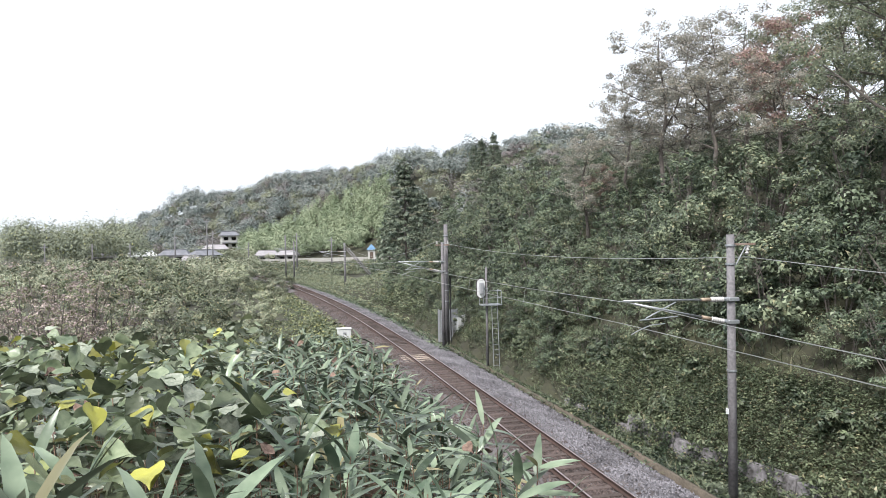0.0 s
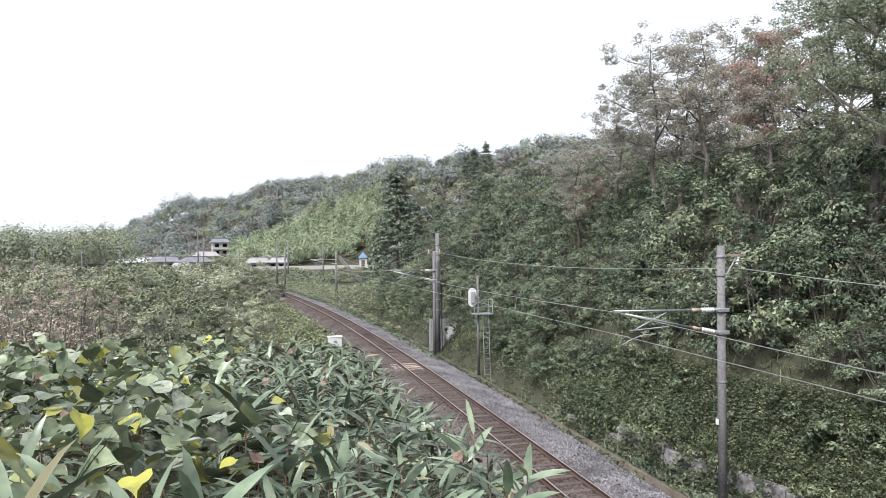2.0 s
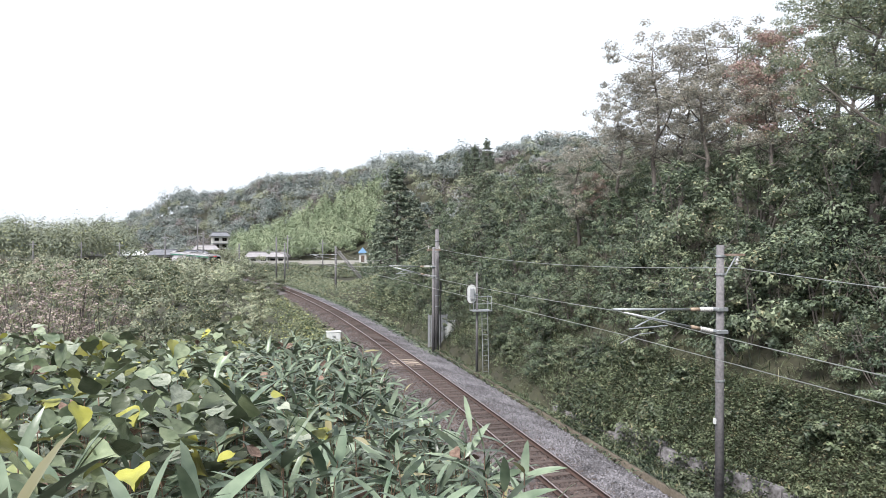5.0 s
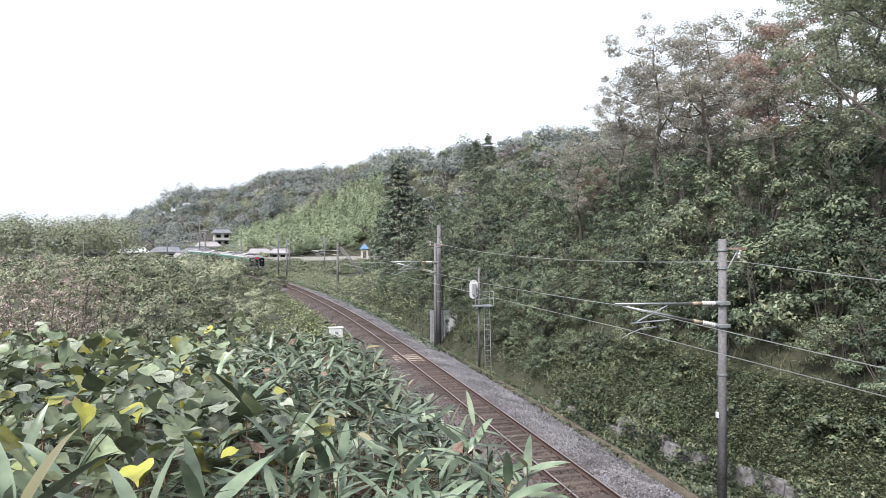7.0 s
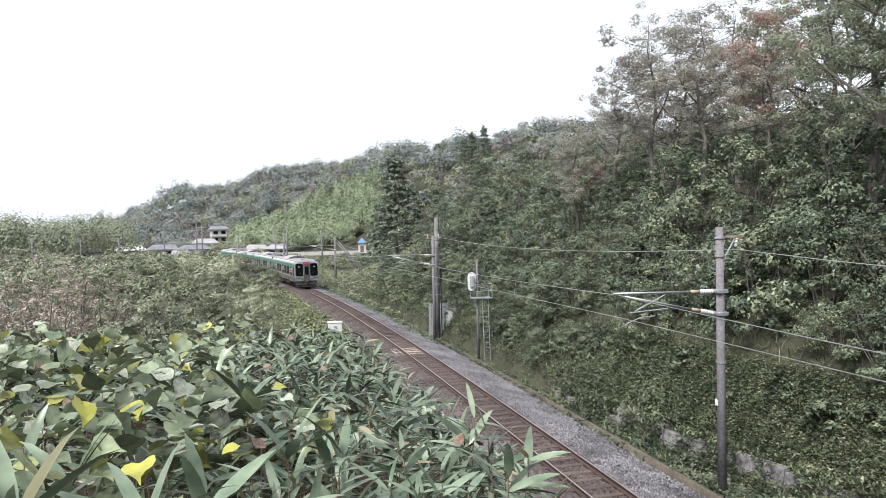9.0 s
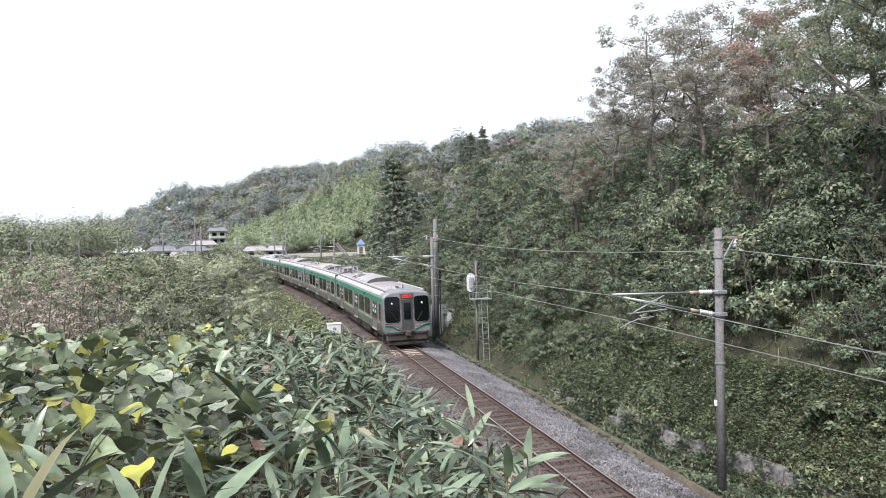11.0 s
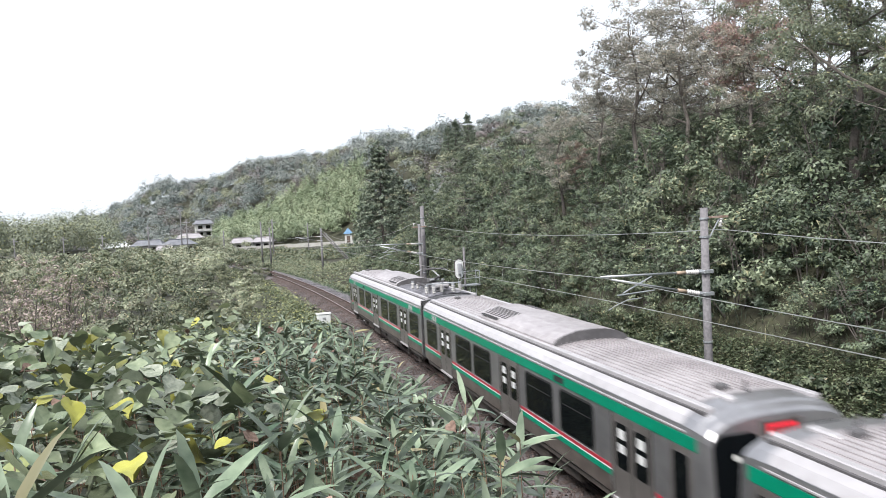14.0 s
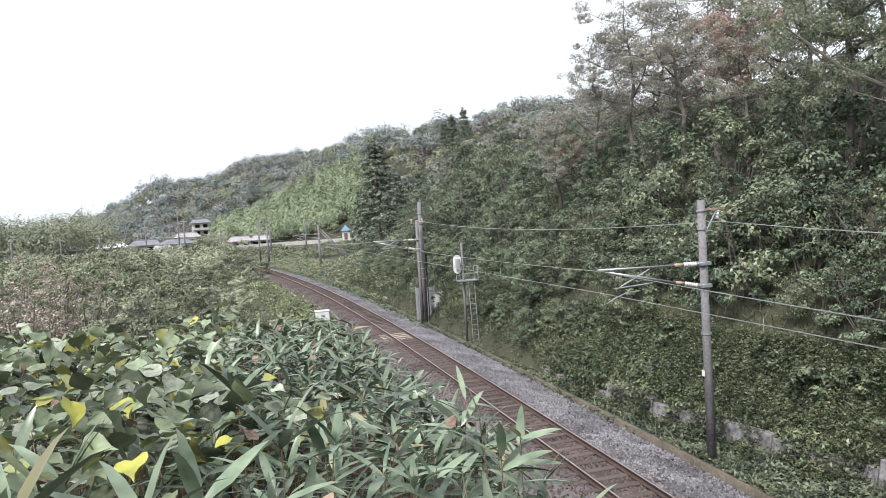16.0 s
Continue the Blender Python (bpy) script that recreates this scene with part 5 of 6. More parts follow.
# cutting side: evergreen shrubs in a dense belt
SHRUBS = [
    shrub("shrub", "dense evergreen shrub with small dark leaves on the slope", 3.4, 1.9, 64, 88, 0.075, 0.145, 0.48, LEAF["shrub"], 61),
    shrub("shrub", "dense evergreen shrub with olive leaves on the slope", 3.9, 1.7, 64, 88, 0.075, 0.145, 0.48, LEAF["shrub"], 62),
    shrub("shrub", "rounded shrub with mixed green leaves on the slope", 3.0, 2.1, 64, 88, 0.075, 0.145, 0.48, LEAF["olive"], 63),
]
g = np.random.default_rng(70)
places = []
for d, z0 in ((7.9, 0.85), (9.4, 1.0), (11.2, 1.05), (13.4, 1.15)):
    s = 4.0 + d * 0.15
    while s < 66:
        x, y = at_line(s + g.normal(0, 0.4), d + g.normal(0, 0.5) + 0.015 * max(0, s - 40) + float(foot_shift(s)))
        places.append((x, y, z0 * g.uniform(0.7, 1.35)))
        s += g.uniform(1.6, 2.6) if d < 10 and s < 30 else g.uniform(2.4, 4.0) * (1.5 if d > 10 else 1)
for s in np.arange(30, 78, 1.9):
    x, y = at_line(s + g.normal(0, 0.4), 5.2 + g.normal(0, 0.35) + 0.05 * max(0, 40 - s) + 0.02 * max(0, s - 50))
    places.append((x, y, g.uniform(0.38, 0.62)))
for s in np.arange(34, 80, 2.1):
    x, y = at_line(s + g.normal(0, 0.4), 6.6 + g.normal(0, 0.3))
    places.append((x, y, g.uniform(0.6, 0.85)))
small = []
WEED = shrub("weed_clump", "low leafy weed clump on the cutting slope", 0.75, 0.55, 22, 34, 0.06, 0.14, 0.22, LEAF["slope"], 64, "weed", stems=0)
for k in range(48):
    s = g.uniform(8, 42)
    x, y = at_line(s, g.uniform(4.9, 6.6) + float(foot_shift(s)))
    small.append((x, y, g.uniform(0.6, 1.4)))
plant_row([WEED], small, 72)
plant_row(SHRUBS, places, 71)

# tall thin oaks behind them
OAKS = [
    tree("oak_tree", "tall slender oak with thin grey-green foliage and bare lower trunk", 12.0, 3.0, 0.30, 120, 88, 0.085, 0.165, 0.66, LEAF["oak"], 0.17, 81, 11),
    tree("oak_tree", "tall oak with grey-green leaves and gaps in the crown", 11.0, 3.3, 0.26, 120, 88, 0.085, 0.165, 0.66, LEAF["oak"], 0.18, 82, 11),
]
TURNED = tree("oak_tree", "tall thin tree with leaves turning russet", 11.0, 2.4, 0.34, 130, 55, 0.10, 0.19, 0.6, LEAF["autumn"], 0.14, 83, 10)
BIG = tree("broadleaf_tree", "large broadleaf tree with dense green crown", 14.0, 4.4, 0.22, 190, 125, 0.085, 0.165, 0.78, LEAF["big"], 0.24, 84, 13)


def polar(az, r):
    return r * math.sin(radians(az)), r * math.cos(radians(az))


plant_row(OAKS, [(*polar(az, r), k) for az, r, k in ((17.2, 44, 0.99), (19.2, 43, 0.90), (20.9, 40, 0.86), (23.3, 40, 0.92), (14.4, 46, 0.76), (11.4, 46, 0.70), (25.4, 36, 0.66),
                                                    (19.0, 50, 0.8), (22.0, 49, 0.74), (16.2, 55, 0.8), (24.5, 46, 0.68), (27.5, 42, 0.70), (30.5, 45, 0.88), (34, 42, 1.1), (38, 40, 1.1))], 85)
plant_row([TURNED], [(*polar(az, r), k) for az, r, k in ((25.3, 37, 0.86), (12.6, 47, 0.45))], 86)
plant_row([BIG], [(*polar(az, r), k) for az, r, k in ((31.8, 31, 0.78), (35.5, 28, 0.85), (29.6, 38, 0.70), (40, 30, 0.9), (46, 30, 1.0))], 87)
# denser mid-height trees that close the cutting side down the line
MIDS = [
    shrub("small_tree", "bushy small tree with dense olive-green leaves", 7.0, 2.6, 105, 88, 0.10, 0.20, 0.68, LEAF["shrub"], 91, "tree", fill=0.5),
    shrub("small_tree", "bushy small tree with yellowish green leaves", 7.5, 2.8, 105, 88, 0.10, 0.20, 0.68, LEAF["olive"], 92, "tree", fill=0.5),
]
places = []
g = np.random.default_rng(93)
for s, d, k in ((64, 8, 0.55), (70, 9.5, 0.6), (76, 11, 0.62), (60, 11, 0.75), (66, 13, 0.85), (72, 14, 0.85), (80, 15, 0.85), (58, 14.5, 0.9), (64, 17, 1.0), (70, 18, 1.05), (76, 19, 1.05), (84, 20, 1.0),
                (56, 18, 0.9), (62, 22, 0.95), (70, 24, 0.95), (80, 25, 0.95), (52, 21, 0.8), (48, 18, 0.7), (45, 16, 0.65), (54, 26, 0.9), (90, 24, 0.8), (92, 30, 0.85), (78, 32, 0.8), (66, 30, 0.8), (58, 32, 0.75),
                (50, 28, 0.75), (43, 20, 0.6), (86, 13, 0.55), (94, 17, 0.6), (38, 17, 0.62), (33, 16.5, 0.55), (28, 16.5, 0.5), (24, 17, 0.5), (20, 17.5, 0.5), (16, 18, 0.5), (104, 24, 0.8), (112, 30, 0.8), (12, 17, 0.5)):
    x, y = at_line(s, d)
    places.append((x, y, k * g.uniform(0.92, 1.08)))
for az, r, k in ((19, 56, 0.6), (22, 53, 0.6), (25, 56, 0.65), (27, 50, 0.6), (30, 52, 0.65), (32.5, 47, 0.6), (34, 54, 0.7), (36, 46, 0.6), (29, 44, 0.5), (31.5, 40, 0.5)):
    places.append((*polar(az, r), k))
plant_row(MIDS, places, 94)
CEDAR = conifer("cedar_tree", "tall dark green conifer beside the line", 16.0, 5.0, LEAF["conifer"], 95, 24, 12, 26, 0.22, 0.46)
plant_row([CEDAR], [(*polar(-3.0, 104), 1.05), (*polar(-1.6, 112), 0.85), (*polar(-4.3, 116), 0.75), (*polar(0.4, 100), 0.62), (*polar(3.2, 270), 1.1), (*polar(2.6, 275), 1.0), (*polar(4.2, 262), 1.1)], 96)

# scrub on the low land
SCRUB = [
    shrub("bush", "spreading green bush on the low ground", 5.0, 2.8, 60, 90, 0.12, 0.25, 0.80, LEAF["scrub"], 101, "bush", fill=0.78, stems=5, stem_r=0.03),
    shrub("bush", "spreading bush with dull green leaves", 4.6, 3.0, 60, 90, 0.12, 0.25, 0.80, LEAF["dark_scrub"], 102, "bush", fill=0.78, stems=5, stem_r=0.03),
]
RUSSET = [
    shrub("bush", "open bush with russet leaves and bare brown twigs", 6.0, 3.2, 60, 62, 0.09, 0.18, 0.62, LEAF["russet"], 103, "bush", M["bark"], fill=0.6, stems=12, stem_r=0.06),
]
places = [(*polar(az, r), k) for az, r, k in (
    (-21.8, 45, 1.05), (-18.6, 50, 1.0), (-16.0, 56, 0.85), (-20.2, 64, 1.3), (-14.3, 66, 0.72), (-16.8, 76, 1.15), (-13.4, 84, 0.8), (-14.6, 96, 0.95), (-18.8, 92, 1.35), (-23.6, 76, 1.45),
    (-16.2, 112, 1.15), (-27.5, 88, 1.5), (-32, 84, 1.5), (-22, 116, 1.5), (-29, 116, 1.6), (-24.2, 36, 0.55), (-19.0, 37, 0.48), (-27.5, 35, 0.55), (-36, 40, 0.9), (-12.9, 102, 0.62), (-31.5, 34, 0.5))]
gb = np.random.default_rng(107)
places = [(x, y, k * gb.uniform(0.75, 1.08)) for x, y, k in places]
plant_row(SCRUB, places, 104)
plant_row(RUSSET, [(*polar(az, r), k) for az, r, k in ((-31.8, 50, 1.0), (-28.2, 48, 1.1), (-24.9, 54, 1.05), (-30.0, 62, 1.3), (-34.2, 44, 0.9), (-26.5, 66, 1.25))], 105)


# far woods: crowns set close on the hills
def r_of(x, y):
    return np.hypot(x, y)


def far_woods(name, n, az0, az1, r0, r1, h0, h1, w, per, l0, l1, mat, seed, label, keep=None, lobes=9):
    """Crowns close together: each a lumpy mass of several lobes, covered with clumps of leaves."""
    g = np.random.default_rng(seed)
    az = np.radians(g.uniform(az0, az1, n))
    r = np.sqrt(g.uniform(r0 ** 2, r1 ** 2, n))
    x, y = r * np.sin(az), r * np.cos(az)
    z = height(x, y)
    if keep is not None:
        ok = keep(np.degrees(az), r, z, g)
        x, y, z = x[ok], y[ok], z[ok]
    n = len(x)
    hh = g.uniform(h0, h1, n) * np.where((x > 0.06 * y) & (r_of(x, y) > 185), 0.6, 1.0)
    ww = g.uniform(0.75, 1.25, n) * w
    size = np.stack([ww, ww, hh * 0.6], -1)
    mid = np.stack([x, y, z + hh * 0.38], -1)
    # lobes sit on an ellipsoid, the lowest ones near the ground
    dirs = unit(n * lobes, g).reshape(n, lobes, 3)
    dirs[:, :, 2] = np.abs(dirs[:, :, 2]) * 1.2 - 0.25
    lobe_c = mid[:, None] + dirs * size[:, None] * g.uniform(0.5, 0.68, (n, lobes, 1))
    lobe_r = size[:, None] * g.uniform(0.36, 0.56, (n, lobes, 1))
    each = per // lobes
    u = unit(n * lobes * each, g).reshape(n, lobes, each, 3)
    u[..., 2] = np.abs(u[..., 2]) * 1.25 - 0.25
    pos = lobe_c[:, :, None] + u * lobe_r[:, :, None] * g.uniform(0.85, 1.08, (n, lobes, each, 1))
    face = u + 0.45 * dirs[:, :, None] + np.array([0, 0, 0.25]) + g.normal(0, 0.22, u.shape)
    k = n * lobes * each
    rot = facing(face.reshape(-1, 3), g)
    V = np.einsum("nij,nkj->nki", rot, np.array(FLAKE)[None] * g.uniform(l0, l1, k)[:, None, None]) + pos.reshape(-1, 3)[:, None]
    ob = from_arrays(name, V.reshape(-1, 3), [np.arange(k * 3).reshape(-1, 3)], mat)
    return tagged(ob, label, "wood", kind="stuff")


no_bamboo = lambda az, r, z, g: ~((az > -16.5) & (az < -4.2) & (r < 326) & (r > 190)) & (z > -0.6)
# far_dark and grove leaves have the haze in their colour, no volume
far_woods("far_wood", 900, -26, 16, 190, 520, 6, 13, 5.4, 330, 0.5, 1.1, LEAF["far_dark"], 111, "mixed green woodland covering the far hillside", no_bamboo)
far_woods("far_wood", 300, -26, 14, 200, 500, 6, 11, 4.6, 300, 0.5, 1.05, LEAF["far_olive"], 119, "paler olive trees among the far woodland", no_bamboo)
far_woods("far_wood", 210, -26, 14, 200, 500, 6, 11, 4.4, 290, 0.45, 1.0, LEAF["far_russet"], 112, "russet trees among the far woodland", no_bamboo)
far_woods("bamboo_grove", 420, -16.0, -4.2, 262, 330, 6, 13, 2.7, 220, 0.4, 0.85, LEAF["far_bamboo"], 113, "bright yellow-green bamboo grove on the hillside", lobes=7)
far_woods("roadside_grove", 95, -31.5, -23.2, 215, 265, 12, 17.5, 4.8, 460, 0.35, 0.75, LEAF["grove"], 114, "green grove of trees on the valley floor, paled by painted haze", lobes=12)
far_woods("valley_scrub", 330, -36, -14.5, 120, 215, 1.5, 4.4, 2.8, 160, 0.3, 0.65, LEAF["scrub"], 115, "scrub and reeds on the valley floor")
far_woods("valley_scrub", 120, -36, -15.5, 125, 225, 2.0, 5.6, 2.6, 130, 0.3, 0.65, LEAF["dark_scrub"], 120, "darker bushes on the valley floor")
far_woods("valley_scrub", 240, -14.5, -2.0, 142, 214, 0.6, 1.9, 2.4, 90, 0.25, 0.6, LEAF["dark_scrub"], 116, "low scrub below the road", lambda az, r, z, g: z < 1)
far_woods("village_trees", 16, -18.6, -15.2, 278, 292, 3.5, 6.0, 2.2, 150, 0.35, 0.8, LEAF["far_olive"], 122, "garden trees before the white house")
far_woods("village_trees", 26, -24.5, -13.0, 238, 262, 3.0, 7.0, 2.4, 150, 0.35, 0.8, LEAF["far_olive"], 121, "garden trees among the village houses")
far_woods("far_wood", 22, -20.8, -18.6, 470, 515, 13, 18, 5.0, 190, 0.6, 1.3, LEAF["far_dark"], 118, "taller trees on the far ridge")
far_woods("near_wood", 480, 1, 46, 75, 190, 2.4, 4.6, 3.0, 170, 0.26, 0.55, LEAF["olive"], 117, "woodland behind the cutting", lambda az, r, z, g: z > 6)

# ---- line-side equipment ----


def frame_on_line(s, d, z):
    p = on_line(s, d, z)
    return Matrix.Translation(p) @ pose(0, 0, 0, 0, 0, math.degrees(heading(s)))


signal = thing("railway_signal", "line-side signal on a post with ladder, seen from behind", "signal", frame_on_line(40, 3.22, -0.7))
part("post", a_rod((0, 0, 0), (0, 0, 5.85), 0.075, 0.06, 12), M["concrete"], signal, smooth=True)
head = bmesh.new()
outline = [(0.27 * math.cos(a), 0.27 * math.sin(a) + (0.28 if math.sin(a) > 0 else -0.28)) for a in np.linspace(0, 2 * math.pi, 25)[:-1]]
fa, fb = [head.verts.new((x - 0.32, -0.03, z + 4.68)) for x, z in outline], [head.verts.new((x - 0.32, 0.02, z + 4.68)) for x, z in outline]
head.faces.new(fa)
head.faces.new(fb[::-1])
for i in range(24):
    head.faces.new((fa[i], fa[(i + 1) % 24], fb[(i + 1) % 24], fb[i]))
part("signal_board", head, M["white_paint"], signal, "oval white-backed signal board")
rim = bmesh.new()
for (xa, za), (xb, zb_) in zip(outline, outline[1:] + outline[:1]):
    rod(rim, (xa - 0.32, -0.02, za + 4.68), (xb - 0.32, -0.02, zb_ + 4.68), 0.028, None, 5)
part("rim", rim, M["dark_iron"], signal, "dark rim of the signal board")
part("lamp_case", a_box(-0.43, -0.21, -0.24, -0.035, 4.36, 5.0, bevel=0.03), M["grey_paint"], signal, "grey lamp case")
for z in (4.55, 4.85):
    part("hood", a_rod((-0.33, 0.02, z), (-0.33, 0.22, z), 0.12, 0.13, 12), M["black"], signal)
part("bracket", a_box(-0.2, 0.05, -0.08, 0.0, 4.6, 4.68), M["galvanised"], signal)
part("platform", a_box(-0.35, 0.75, -0.45, 0.25, 3.72, 3.78), M["galvanised"], signal, "small steel platform")
for x in (-0.33, 0.72):
    for y in (-0.43, 0.23):
        part("rail_post", a_rod((x, y, 3.75), (x, y, 4.55), 0.018, None, 6), M["galvanised"], signal)
for z in (4.15, 4.54):
    part("hand_rail", a_rod((-0.33, -0.43, z), (0.72, -0.43, z), 0.016, None, 6), M["galvanised"], signal)
    part("hand_rail", a_rod((0.72, -0.43, z), (0.72, 0.23, z), 0.016, None, 6), M["galvanised"], signal)
for x in (0.22, 0.56):
    part("ladder_stile", a_rod((x, -0.42, 0.15), (x, -0.2, 3.75), 0.022, None, 6), M["galvanised"], signal)
for k in range(12):
    z = 0.4 + 0.29 * k
    part("rung", a_rod((0.22, -0.42 + 0.06 * z, z), (0.56, -0.42 + 0.06 * z, z), 0.013, None, 5), M["galvanised"], signal)

cabinet = thing("equipment_cabinet", "pale grey steel equipment cabinet on legs beside the poles", "cabinet", frame_on_line(49.2, 4.5, -0.6))
part("body", a_box(-0.42, 0.42, -0.3, 0.3, 0.7, 2.0, bevel=0.02), M["white_paint"], cabinet)
part("door", a_box(-0.39, -0.01, -0.325, -0.298, 0.75, 1.95, bevel=0.005), M["white_paint"], cabinet)
part("door", a_box(0.01, 0.39, -0.325, -0.298, 0.75, 1.95, bevel=0.005), M["white_paint"], cabinet)
part("handle", a_box(0.03, 0.06, -0.35, -0.32, 1.3, 1.45), M["dark_iron"], cabinet)
part("hood", a_box(-0.47, 0.47, -0.36, 0.34, 2.0, 2.06), M["grey_paint"], cabinet)
for x in (-0.38, 0.38):
    for y in (-0.25, 0.25):
        part("leg", a_box(x - 0.03, x + 0.03, y - 0.03, y + 0.03, 0.0, 0.7), M["galvanised"], cabinet)
screen = thing("steel_screen", "grey slatted steel screen round the foot of the poles", "screen", frame_on_line(49.4, 3.95, -0.7))
for k in range(9):
    part("slat", a_box(-1.05 + k * 0.15, -0.93 + k * 0.15, -0.02, 0.01, 0.35, 2.55), M["grey_paint"], screen)
for z in (0.6, 1.5, 2.4):
    part("rail", a_box(-1.07, 0.32, 0.015, 0.05, z, z + 0.06), M["grey_paint"], screen)
for x in (-1.05, 0.30):
    part("post", a_box(x - 0.03, x + 0.03, 0.05, 0.11, 0.0, 2.6), M["grey_paint"], screen)
side_screen = thing("steel_screen", "grey slatted steel screen beside the equipment cabinet", "screen", frame_on_line(50.4, 4.4, -0.7))
for k in range(9):
    part("slat", a_box(-0.75 + k * 0.17, -0.62 + k * 0.17, 0.5, 0.53, 0.35, 2.2), M["grey_paint"], side_screen)
for z in (0.6, 2.0):
    part("rail", a_box(-0.77, 0.78, 0.53, 0.57, z, z + 0.06), M["grey_paint"], side_screen)
for x in (-0.72, 0.72):
    part("post", a_box(x - 0.03, x + 0.03, 0.57, 0.63, 0.0, 2.2), M["grey_paint"], side_screen)

relay = thing("relay_box", "small white relay box with grey lid beside the track", "relay box", frame_on_line(54, -2.97, -0.75))
part("body", a_box(-0.48, 0.48, -0.28, 0.28, 0.35, 1.08, bevel=0.02), M["white_paint"], relay)
part("lid", a_box(-0.53, 0.53, -0.33, 0.33, 1.08, 1.15, bevel=0.015), M["white_paint"], relay)
part("door", a_box(-0.43, 0.43, -0.305, -0.278, 0.42, 1.02, bevel=0.005), M["white_paint"], relay)
part("label_plate", a_box(-0.12, 0.12, -0.315, -0.303, 0.72, 0.86), M["grey_paint"], relay)
for x in (-0.42, 0.42):
    part("leg", a_box(x - 0.05, x + 0.05, -0.2, 0.2, 0.0, 0.36), M["concrete"], relay)

# broken retaining wall at the foot of the slope, built of separate lengths
wall = thing("retaining_wall", "low stained concrete retaining wall half hidden by weeds", "wall", kind="structure")
gw = np.random.default_rng(131)
s0 = 7.0
while s0 < 28.5:
    s1 = s0 + float(gw.uniform(1.6, 2.8))
    top = 0.16 + float(gw.normal(0, 0.06)) - 0.3 * (s0 > 24.5)
    a, b = on_line(s0, 4.40 + float(foot_shift(s0))), on_line(s1 - 0.03, 4.40 + float(foot_shift(s1)))
    ob = part("wall_block", a_box(-0.16, 0.16, -(b - a).length / 2, (b - a).length / 2, -1.4, top, bevel=0.03), M["pale_concrete"], wall)
    ob.matrix_world = Matrix.Translation((a + b) / 2) @ pose(0, 0, 0, 0, 0, math.degrees(math.atan2(-(b - a).x, (b - a).y))) @ pose(0, 0, 0, float(gw.normal(0, 0.8)), 9 + float(gw.normal(0, 1.5)), 0)
    s0 = s1

# ---- far valley: road, houses, poles ----
def far(az, r, z):
    x, y = polar(az, r)
    return Vector((x, y, z))


road = bmesh.new()
prev = None
for az in np.arange(-16.5, -3.4, 0.5):
    r = 236
    ring = [road.verts.new(far(az, r - 3, -0.9)), road.verts.new(far(az, r - 3, 0.55)), road.verts.new(far(az, r - 2.7, 0.55)), road.verts.new(far(az, r - 2.7, 0.0)), road.verts.new(far(az, r + 4, 0.0))]
    if prev:
        for i in range(4):
            road.faces.new((prev[i], prev[i + 1], ring[i + 1], ring[i]))
    prev = ring
tagged(part("valley_road", road, M["asphalt"]), "pale valley road on a concrete wall", "road", kind="structure")


def house(label, az, r, z, w, dep, storeys, roof, turn, shade=1.0):
    """A tiled house: walls, hipped gable roof with ridge, windows in frames."""
    p = far(az, r, z)
    hs = thing("house", label, "house", Matrix.Translation(p) @ pose(0, 0, 0, 0, 0, -az + turn), "village houses")
    H = 2.7 * storeys
    part("wall", a_box(-w / 2, w / 2, -dep / 2, dep / 2, -2.5, H), M["plaster"], hs)
    part("base_course", a_box(-w / 2 - 0.03, w / 2 + 0.03, -dep / 2 - 0.03, dep / 2 + 0.03, -2.5, 0.5), M["timber"], hs)

    def roof_mesh(z0, hw, hd, rise, name):
        bm = bmesh.new()
        e = [bm.verts.new(v) for v in ((-hw, -hd, z0), (hw, -hd, z0), (hw, hd, z0), (-hw, hd, z0))]
        q = [bm.verts.new((v.co.x, v.co.y, z0 + 0.18)) for v in e]
        t = [bm.verts.new((-hw * 0.72, 0, z0 + rise)), bm.verts.new((hw * 0.72, 0, z0 + rise))]
        bm.faces.new(e)
        for i in range(4):
            bm.faces.new((e[i], e[(i + 1) % 4], q[(i + 1) % 4], q[i]))
        bm.faces.new((q[0], q[1], t[1], t[0]))
        bm.faces.new((q[2], q[3], t[0], t[1]))
        bm.faces.new((q[1], q[2], t[1]))
        bm.faces.new((q[3], q[0], t[0]))
        bmesh.ops.recalc_face_normals(bm, faces=bm.faces)
        rf = part(name, bm, roof, hs)
        part("ridge", a_box(-hw * 0.74, hw * 0.74, -0.2, 0.2, z0 + rise - 0.05, z0 + rise + 0.25), roof, rf)
        return rf

    roof_mesh(H, w / 2 + 0.8, dep / 2 + 0.8, 1.6, "roof")
    if storeys > 1:
        bm = a_box(-w / 2 - 0.9, w / 2 + 0.9, -dep / 2 - 1.2, -dep / 2 + 0.05, 2.55, 2.75)
        part("lower_eave", bm, roof, hs)
    for k in range(storeys):
        n = max(2, int(w / 3))
        for i in range(n):
            x = -w / 2 + w * (i + 0.5) / n
            wd = part("window", a_box(x - 0.85, x + 0.85, -dep / 2 - 0.05, -dep / 2 + 0.02, 0.9 + 2.7 * k, 2.2 + 2.7 * k), M["timber"], hs)
            part("pane", a_box(x - 0.78, x - 0.03, -dep / 2 - 0.065, -dep / 2 - 0.045, 0.97 + 2.7 * k, 2.13 + 2.7 * k), M["glass"], wd)
            part("pane", a_box(x + 0.03, x + 0.78, -dep / 2 - 0.065, -dep / 2 - 0.045, 0.97 + 2.7 * k, 2.13 + 2.7 * k), M["glass"], wd)
    return hs


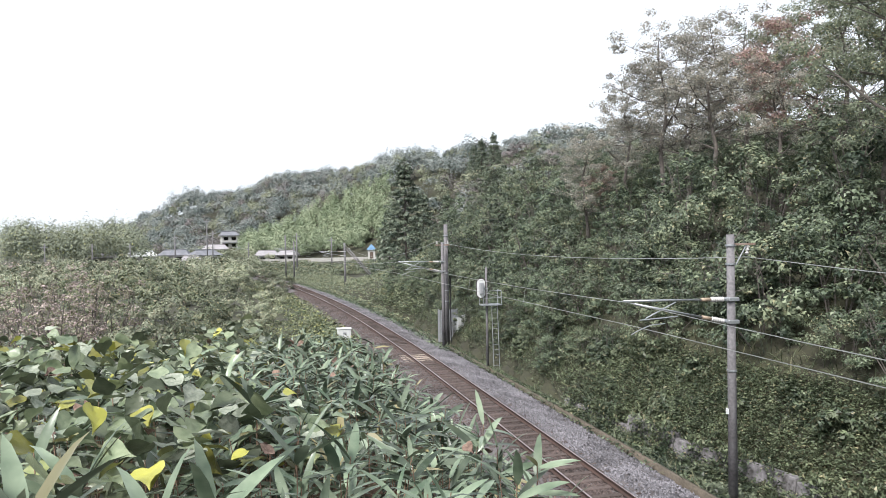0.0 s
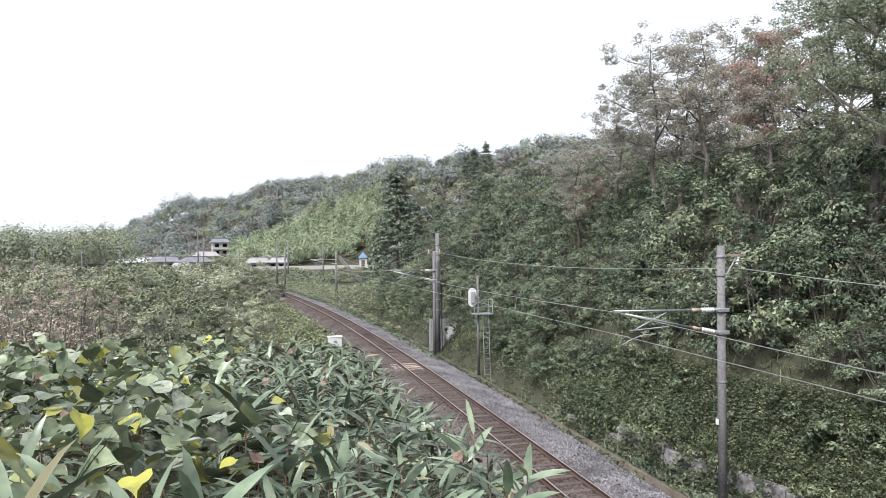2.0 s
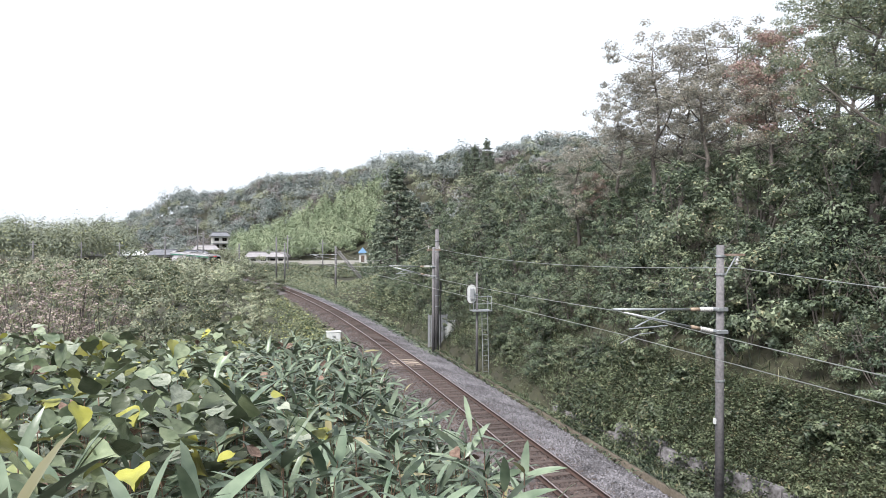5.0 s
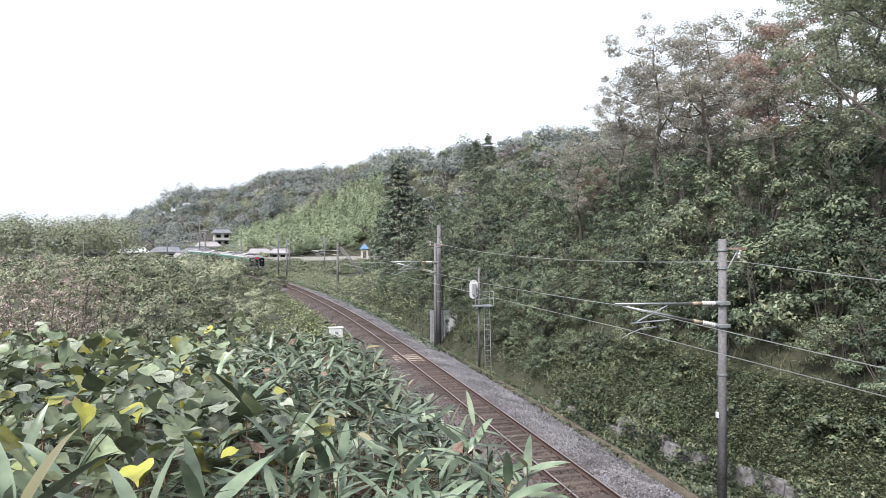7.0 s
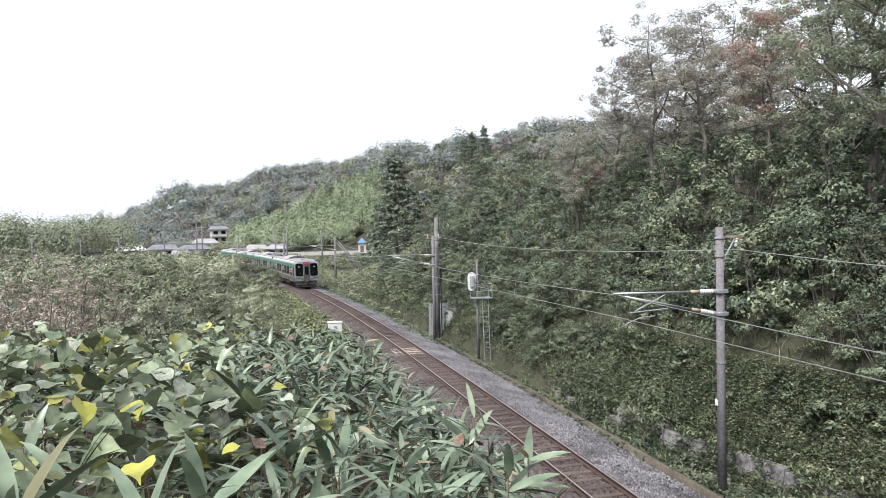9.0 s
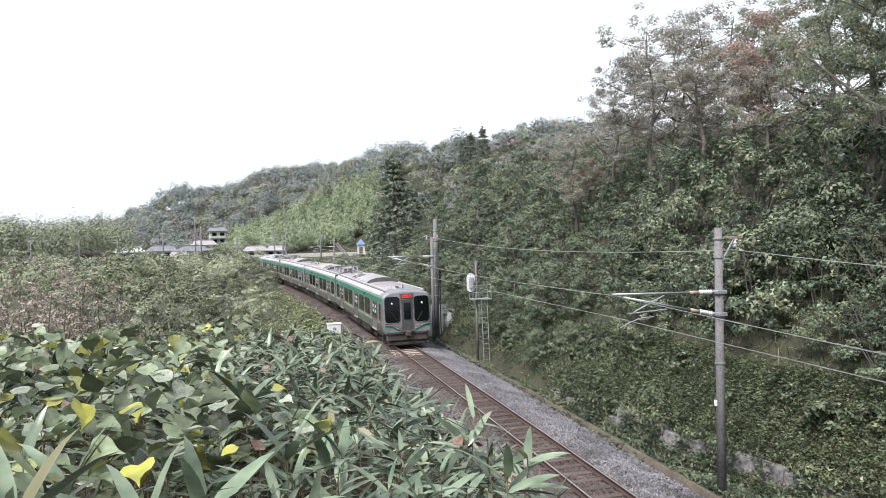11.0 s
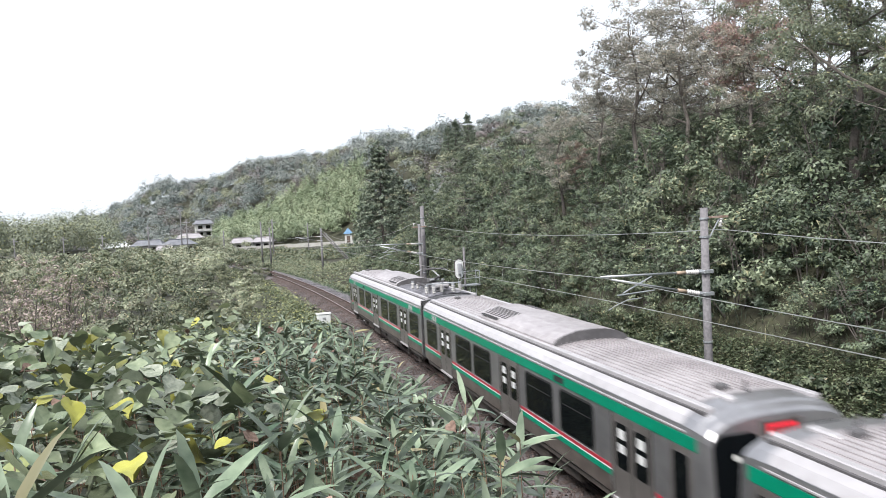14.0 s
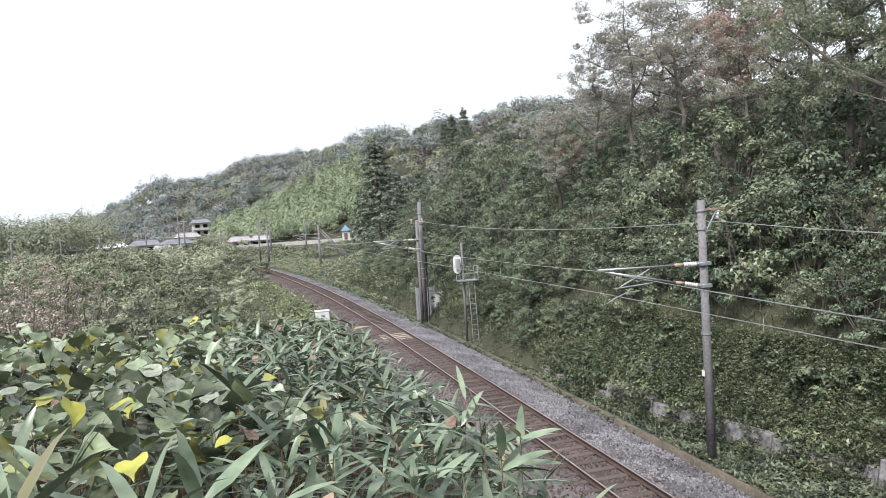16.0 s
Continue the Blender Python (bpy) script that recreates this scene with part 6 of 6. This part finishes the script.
house("two-storey white house with grey tiled roof on the hill foot", -16.7, 300, 3.2, 6.0, 5, 2, M["tile_roof"], 8)
house("low house with dark tiled roof and open porch", -20.6, 236, -0.2, 7.6, 6, 1, M["tile_roof"], -12)
house("low white house with pale blue-grey tiled roof", -18.5, 226, -0.3, 6.4, 6, 1, M["tile_roof"], 24)
house("small outbuilding with pale metal roof below the houses", -19.5, 212, -1.6, 3.6, 4, 1, M["brown_roof"], 14)
house("low outbuilding with pale metal roof", -17.7, 262, 1.0, 7, 6, 1, M["brown_roof"], 5)
house("long shed with white metal roof", -23.0, 240, -0.4, 8, 5, 1, M["white_paint"], 6)
house("low shed with white walls in the valley", -25.6, 255, -0.8, 8, 5, 1, M["brown_roof"], 0)
house("low house with pale mauve metal roof behind the road", -13.9, 254, -1.4, 6.5, 6, 1, M["brown_roof"], 6)
house("small house with pale metal roof behind the road", -12.3, 258, -1.5, 5.5, 6, 1, M["brown_roof"], -12)
shrine = thing("shrine_hut", "small white hut with a blue hipped roof beside the road", "hut", Matrix.Translation(far(-5.75, 215, 0.0)) @ pose(0, 0, 0, 0, 0, 6))
part("wall", a_box(-1.1, 1.1, -1.1, 1.1, -2, 3.2), M["plaster"], shrine)
bm = bmesh.new()
bmesh.ops.create_cone(bm, cap_ends=True, segments=4, radius1=2.1, radius2=0.05, depth=1.7, matrix=Matrix.Translation((0, 0, 4.05)) @ pose(0, 0, 0, 0, 0, 45))
part("roof", bm, M["blue_roof"], shrine)
part("doorway", a_box(-0.5, 0.5, -1.16, -1.08, 0.6, 2.5), M["timber"], shrine)

for az, r, top in ((-29.2, 190, 6.8), (-26.2, 200, 6.6), (-23.7, 205, 6.4), (-20.6, 190, 8.5), (-17.9, 200, 9.5), (-18.3, 215, 13.0), (-11.6, 170, 8.2), (-8.9, 180, 7.0)):
    up = thing("utility_pole", "thin grey concrete utility pole in the valley", "utility pole", Matrix.Translation(far(az, r, -2)), "valley poles")
    part("shaft", a_rod((0, 0, 0), (0, 0, top + 2), 0.2, 0.14, 8), M["concrete"], up, smooth=True)
    part("crossarm", a_box(-0.9, 0.9, -0.06, 0.06, top + 1.2, top + 1.32), M["grey_paint"], up)


def motions():
    """The train runs along the track at a steady 23.8 m/s."""
    for k, car in enumerate(CARS):
        rows = []
        for i in range(33):
            t = i * 0.5
            s = 17.0 + 23.817 * (12.1 - t) + 10 + 20 * k
            a, b = on_line(s - 6.8), on_line(s + 6.8)
            p = (a + b) / 2
            rows.append((t, pose(p.x, p.y, 0, 0, 0, math.degrees(math.atan2(-(a - b).x, (a - b).y)))))
        walk(car, rows)


motions()
